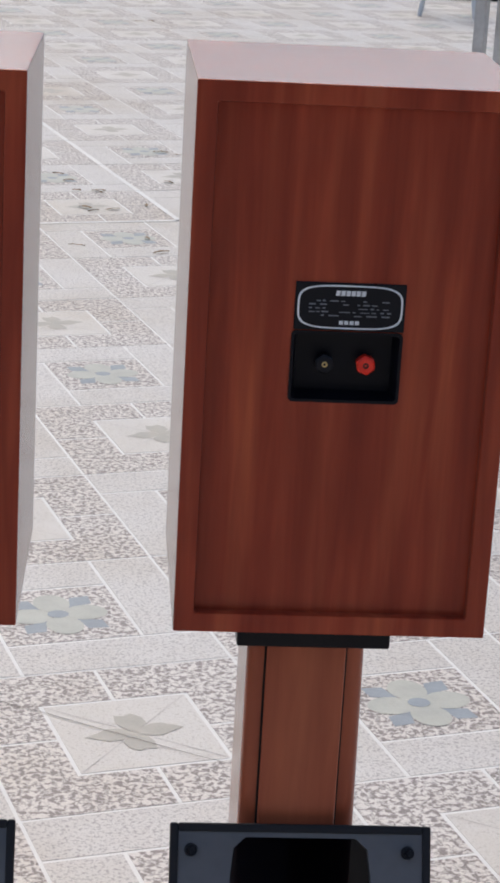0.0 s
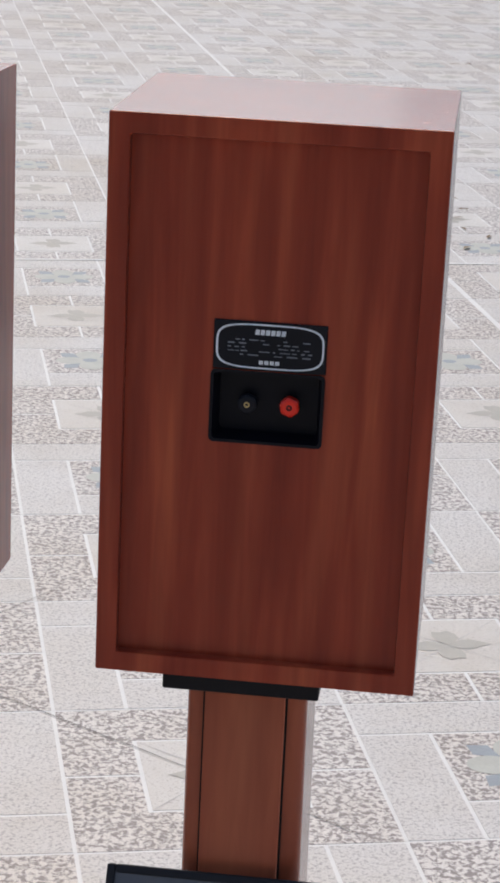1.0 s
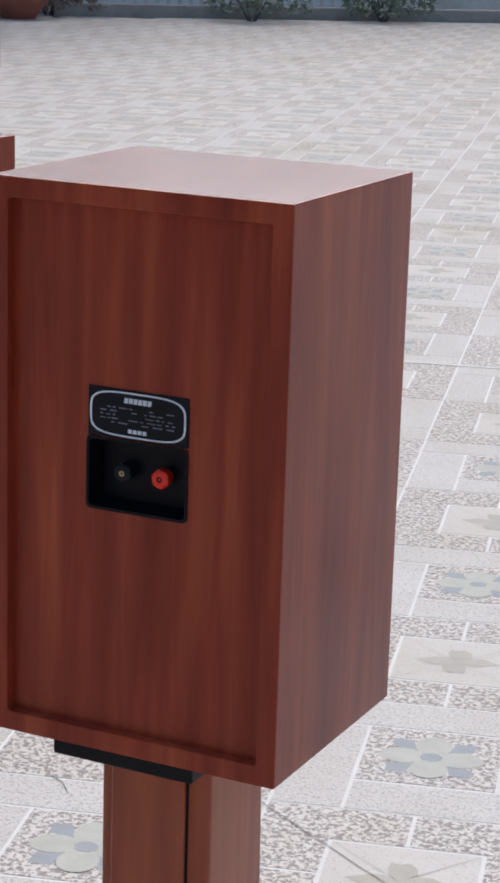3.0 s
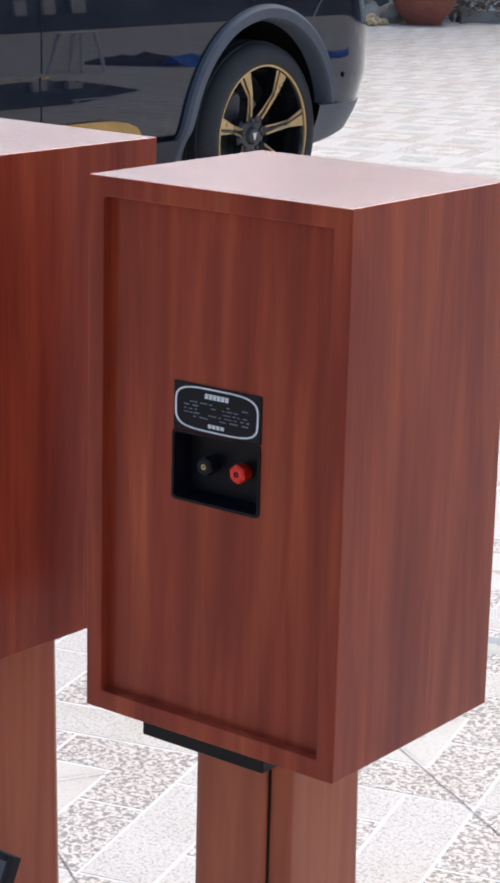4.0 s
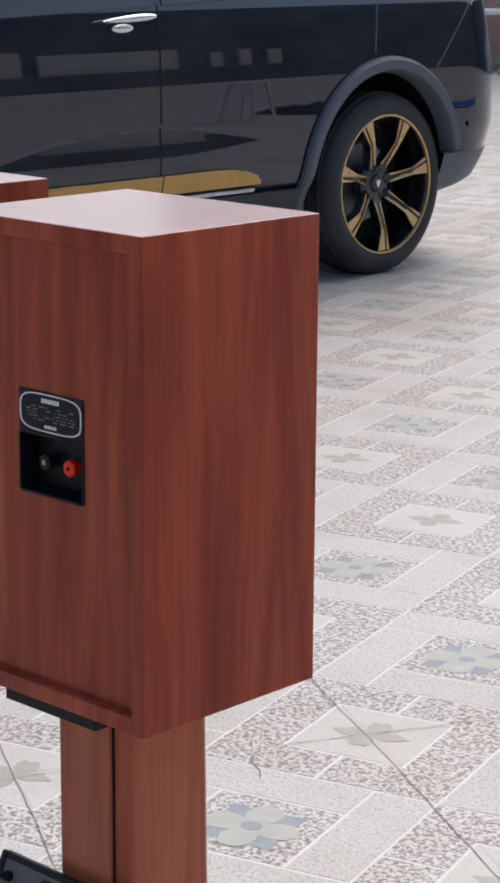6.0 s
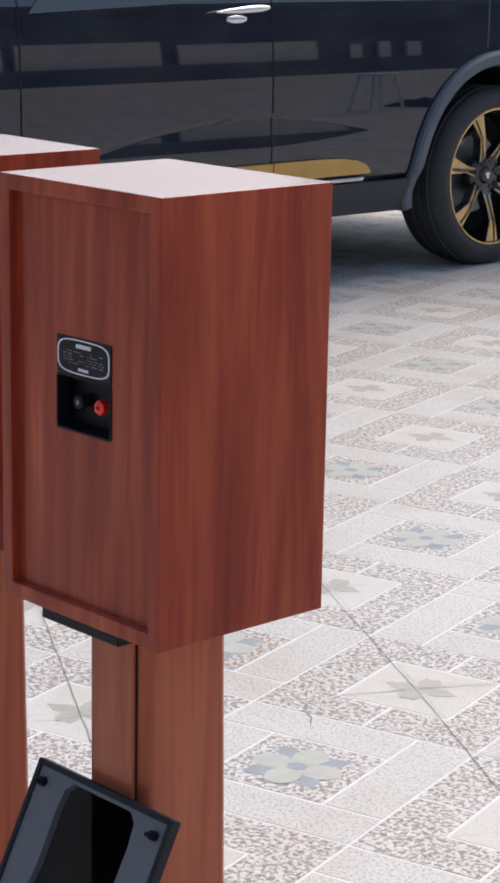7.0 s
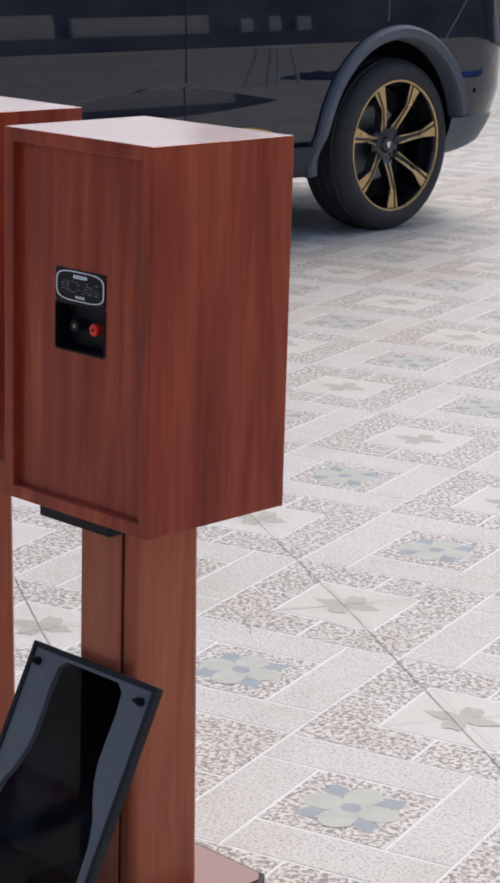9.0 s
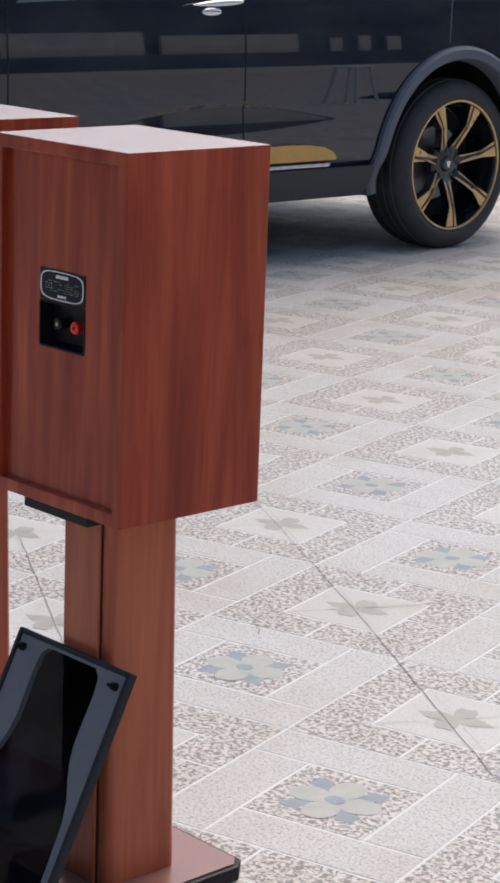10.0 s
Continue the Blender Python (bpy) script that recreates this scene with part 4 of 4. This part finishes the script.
bm = bmesh.new()
gv = [[bm.verts.new((0.9 * i / 24, 0.5 * j / 14, 0.006 + (0.10 + 0.07 * noise.noise(Vector((i * 0.25, j * 0.3, 9)))) * math.sin(math.pi * i / 24) ** 0.5 * math.sin(math.pi * j / 14) ** 0.5 + 0.008 * noise.noise(Vector((i * 0.9, j * 0.8, 4))))) for j in range(15)] for i in range(25)]
for i in range(24):
    for j in range(14):
        bm.faces.new((gv[i][j], gv[i + 1][j], gv[i + 1][j + 1], gv[i][j + 1]))
bmesh.ops.solidify(bm, geom=bm.faces[:], thickness=0.004)
tagged(part("black_cloth", bm, M_blackcloth, None, "", 60, pose(1.64, 10.68, 0.0, 0, 0, 3)), "crumpled black cloth beside the blue tarpaulin", "cloth")

stool = thing("stool", "small white stool with thin splayed legs", "stool", pose(1.80, 9.92, 0, 0, 0, -10))
part("seat", lathe([(0.001, 0.43), (0.15, 0.43), (0.165, 0.44), (0.165, 0.455), (0.15, 0.465), (0.001, 0.465)], 32), M_white, stool, smooth=40)
for x, y in ((-0.148, -0.148), (0.148, -0.148), (0.148, 0.148), (-0.148, 0.148)):
    part("leg", tube((x, y, 0), (x * 0.6, y * 0.6, 0.435), 0.013, 0.015, 12), M_white, stool, "thin white leg", 40)

# plain walls added behind the camera: close the courtyard, darken the car's reflections
straight_wall("wall_side", (13.0, -8.0), (13.0, 9.0), 3.6, 0.2, M_wall, "plain dark mottled wall, added out of view", "wall")
straight_wall("wall_tall_added", (13.0, 9.1), (13.0, 46.0), 6.6, 0.2, M_wall, "tall dark mottled wall, added out of view to darken car reflections", "wall")
# unseen pale panels, added so the car doors reflect broken pale bands
for ya, yb, top in ((12.2, 14.6, 1.9), (14.8, 17.2, 2.05), (17.5, 20.1, 1.85), (20.75, 21.0, 1.6), (21.35, 21.6, 1.7), (21.95, 22.25, 1.65)):
    straight_wall("shutter", (12.86, ya), (12.86, yb), top, 0.06, M_palewall, "pale panel added out of view to make pale bands in the car's reflection", "shutter")
straight_wall("wall_low", (12.6, 9.2), (12.6, 40.0), 0.8, 0.2, M_wall, "low dark mottled wall, added out of view", "wall")
straight_wall("wall_behind", (-14.0, -8.0), (13.0, -8.0), 3.4, 0.2, M_wall, "plain dark mottled wall, added out of view", "wall")

# ---- paving tiles ----
TS, TANG = 0.42426, radians(15.605)
TO = Vector((0.1146, 0.5707, 0))
GAP = 0.0032


def tile_data(star, motif=True):
    """Corners, faces and slots of one tile about its centre; slots: line, granite, pale, cream, petal, blue, olive, hair."""
    vs, fs, mats = [], [], []

    def plate(poly, z0, z1, slot, sides=True):
        n, k = len(poly), len(vs)
        vs.extend((x * TS, y * TS, z1) for x, y in poly)
        fs.append(tuple(range(k, k + n)))
        mats.append(slot)
        if sides:
            vs.extend((x * TS, y * TS, z0) for x, y in poly)
            for i in range(n):
                fs.append((k + i, k + n + i, k + n + (i + 1) % n, k + (i + 1) % n))
                mats.append(slot)

    g = GAP / TS
    e = 0.5
    plate([(-e, -e), (e, -e), (e, e), (-e, e)], -0.025, -0.0005, 0)

    def rect(x0, x1, y0, y1):
        return [(x0 + g, y0 + g), (x1 - g, y0 + g), (x1 - g, y1 - g), (x0 + g, y1 - g)]

    if star:
        plate(rect(-0.25, 0.25, -0.25, 0.25), -0.002, 0, 3)
        for sx2, sy2 in ((1, 1), (-1, 1), (-1, -1), (1, -1)):
            o, i2 = 0.5 - g * 0.8, 0.25 + g
            poly = [(g, i2), (i2, i2), (i2, g), (o, g), (o, o), (g, o)]
            poly = [(x * sx2, y * sy2) for x, y in poly]
            plate(poly if sx2 * sy2 < 0 else poly[::-1], -0.002, 0, 1)
        if motif:
            for sx2 in (1, -1):
                leaf = [(0.0, 0.0), (0.03, 0.032), (0.062, 0.048), (0.1, 0.05), (0.128, 0.03), (0.168, 0.004), (0.12, -0.018), (0.085, -0.04), (0.045, -0.036), (0.02, -0.02)]
                leaf = [(x * sx2, y * sx2) for x, y in leaf]
                plate(leaf[::-1], 0, 0.0006, 6, False)
                stub = [(0.0, 0.0), (0.03, 0.03), (0.056, 0.062), (0.05, 0.104), (0.022, 0.136), (-0.006, 0.12), (-0.036, 0.13), (-0.044, 0.085), (-0.034, 0.04)]
                plate([(x * sx2, y * sx2) for x, y in stub], 0, 0.0008, 6, False)
            for a in (45, 135, 225, 315):
                c, s = math.cos(radians(a)), math.sin(radians(a))
                plate([(c * 0.07 + s * 0.002, s * 0.07 - c * 0.002), (c * 0.33 + s * 0.002, s * 0.33 - c * 0.002), (c * 0.33 - s * 0.002, s * 0.33 + c * 0.002), (c * 0.07 - s * 0.002, s * 0.07 + c * 0.002)], 0, 0.0004, 7, False)
    else:
        plate(rect(-0.25, 0.25, -0.25, 0.25), -0.002, 0, 1)
        for r in ((-0.5, 0.25, 0.25, 0.5), (0.25, 0.5, -0.25, 0.5), (-0.25, 0.5, -0.5, -0.25), (-0.5, -0.25, -0.5, 0.25)):
            plate(rect(*r), -0.002, 0, 2)
        if motif:
            for a, b in ((1, 1), (-1, 1), (-1, -1), (1, -1)):
                q = [(0.055, 0.055), (0.145, 0.078), (0.152, 0.152), (0.078, 0.145)]
                q = [(x * a, y * b) for x, y in q]
                plate(q if a * b > 0 else q[::-1], 0, 0.0004, 5, False)
            for a, b in ((1, 0), (-1, 0), (0, 1), (0, -1)):
                plate(ellipse(0.104 * a, 0.104 * b, 0.082 if a else 0.068, 0.082 if b else 0.068, 16), 0, 0.0007 if a else 0.0010, 4, False)
            plate(ellipse(0, 0, 0.04, 0.036, 12), 0, 0.0013, 5, False)
    return vs, fs, mats


TILE_MATS = [M_line, M_granite, M_light, M_star, M_petal, M_blue, M_leaf_inlay, M_hair]


def tile_mesh(name, vs, fs, mats):
    me = bpy.data.meshes.new(name)
    me.from_pydata(vs, [], fs)
    for mt in TILE_MATS:
        me.materials.append(mt)
    me.polygons.foreach_set("material_index", mats)
    me.update()
    return me


DATA = {s: tile_data(s) for s in (True, False)}
NEAR = {s: tile_mesh("star_tile" if s else "flower_tile", *DATA[s]) for s in (True, False)}
rot = Matrix.Rotation(TANG, 3, "Z")
rnd = random.Random(12)
fv, ff, fm = [], [], []
for i in range(-60, 61):
    for j in range(-60, 61):
        c = TO + rot @ Vector((i * TS, j * TS, 0))
        if not (-15 < c.x < 8.5 and -4 < c.y < 20.5) or (c.y - 14.3 > (c.x + 9.6) * 0.95 + 2.2):
            continue
        star = (i + j) % 2 == 1
        dz = rnd.uniform(-0.00015, 0.00015)
        if math.hypot(c.x + 0.85, c.y - 2.7) < 4.08:
            part("tile", NEAR[star], None, ground, m=Matrix.Translation((c.x, c.y, dz)) @ rot.to_4x4())
        else:
            vs, fs, mats = DATA[star]
            k = len(fv)
            cs, sn = math.cos(TANG), math.sin(TANG)
            fv.extend((c.x + x * cs - y * sn, c.y + x * sn + y * cs, z + dz) for x, y, z in vs)
            ff.extend(tuple(q + k for q in f) for f in fs)
            fm.extend(mats)
field = part("tile_field", tile_mesh("tile_field", fv, ff, fm), None, ground)
tagged(field, kind="stuff")

# ---- wear on the paving: wide joints, hairline cracks, dead leaves ----


def strip(name, pts, wide, z, mat, label, category, jag=0.0, seed=1):
    """A flat ribbon along (x, y) points, with its ends tapered."""
    rnd2 = random.Random(seed)
    line = []
    for a, b in zip(pts, pts[1:]):
        n = max(2, int(math.dist(a, b) / 0.04))
        line += [(a[0] + (b[0] - a[0]) * k / n + rnd2.uniform(-jag, jag), a[1] + (b[1] - a[1]) * k / n + rnd2.uniform(-jag, jag)) for k in range(n)]
    line.append(pts[-1])
    b = bmesh.new()
    rows = []
    for k, p in enumerate(line):
        q = Vector(line[min(k + 1, len(line) - 1)]) - Vector(line[max(k - 1, 0)])
        nrm = Vector((-q.y, q.x)).normalized() * wide / 2 * (0.25 if k in (0, len(line) - 1) else 1 - (rnd2.uniform(0, 0.5) if jag else 0))
        rows.append([b.verts.new((p[0] + nrm.x, p[1] + nrm.y, z)), b.verts.new((p[0] - nrm.x, p[1] - nrm.y, z))])
    for p, q in zip(rows, rows[1:]):
        b.faces.new((p[0], p[1], q[1], q[0]))
    ob = part(name, b, mat, ground, label)
    return ob


def on_grid(p, q):
    v = TO + rot @ Vector((p * TS, q * TS, 0))
    return (v.x, v.y)


strip("wide_joint", [on_grid(2.5, -8), on_grid(2.5, 30)], 0.016, 0.0012, M_line, "wide white joint", "")
strip("wide_joint", [on_grid(-2, 8.5), on_grid(10, 8.5)], 0.016, 0.0012, M_line, "wide white joint", "")
strip("crack", [(-1.30, 1.695), (-0.518, 1.262), (0.218, 0.831)], 0.0019, 0.0014, M_crack, "dark crack across the tiles", "", 0.0012, 3)
strip("crack", [(-1.317, 1.041), (-0.642, 0.646), (-0.50, 0.56)], 0.0021, 0.0014, M_crack, "dark crack across the tiles", "", 0.0012, 4)
strip("crack", [(-0.645, 1.026), (-0.524, 1.275), (-0.408, 1.494), (-0.33, 1.64)], 0.0015, 0.0016, M_crack, "fine crack", "", 0.001, 5)
strip("crack", [(-0.604, 1.084), (-0.585, 1.05), (-0.545, 1.03), (-0.519, 1.002)], 0.0024, 0.0014, M_crack, "short dark crack", "", 0.002, 6)
strip("crack", [(-0.83, 0.66), (-0.812, 0.697), (-0.779, 0.786), (-0.70, 0.93)], 0.0017, 0.0014, M_crack, "fine crack", "", 0.001, 7)

rnd = random.Random(77)
M_deadleaf = plain("dead_leaf", (0.3, 0.21, 0.12), 0.8, vary=0.4, scale=30, bump=0.2)
spots = [(-0.192, 4.95), (-0.079, 4.408), (0.076, 4.516), (-0.12, 3.953), (0.176, 9.0), (-0.159, 4.849), (0.111, 8.98), (0.246, 4.854), (0.261, 4.566), (0.324, 4.752), (0.198, 5.355), (-0.103, 4.452), (-0.022, 4.443), (-0.83, 9.17), (-1.385, 3.984)]
spots += [(0.1 + rnd.gauss(0, 0.35), 4.75 + rnd.gauss(0, 0.35)) for _ in range(26)]
for x, y in spots:
    b = bmesh.new()
    ln, wd = rnd.uniform(0.010, 0.026), rnd.uniform(0.003, 0.008)
    rows = [[b.verts.new((ln * (u - 0.5) * 2, sg * wd * math.sin(math.pi * (0.08 + 0.84 * u)), 0.0015 + 0.0035 * abs(sg) * rnd.random() + 0.002 * math.sin(3 * u))) for sg in (-1, 0, 1)] for u in (0, 0.25, 0.5, 0.75, 1)]
    for p, q in zip(rows, rows[1:]):
        b.faces.new((p[0], p[1], q[1], q[0]))
        b.faces.new((p[1], p[2], q[2], q[1]))
    tagged(part("dead_leaf", b, M_deadleaf, None, "", 60, pose(x, y, 0.001, 0, 0, rnd.uniform(0, 360))), "small curled brown dead leaf on the tiles", "leaf", "dead leaves")
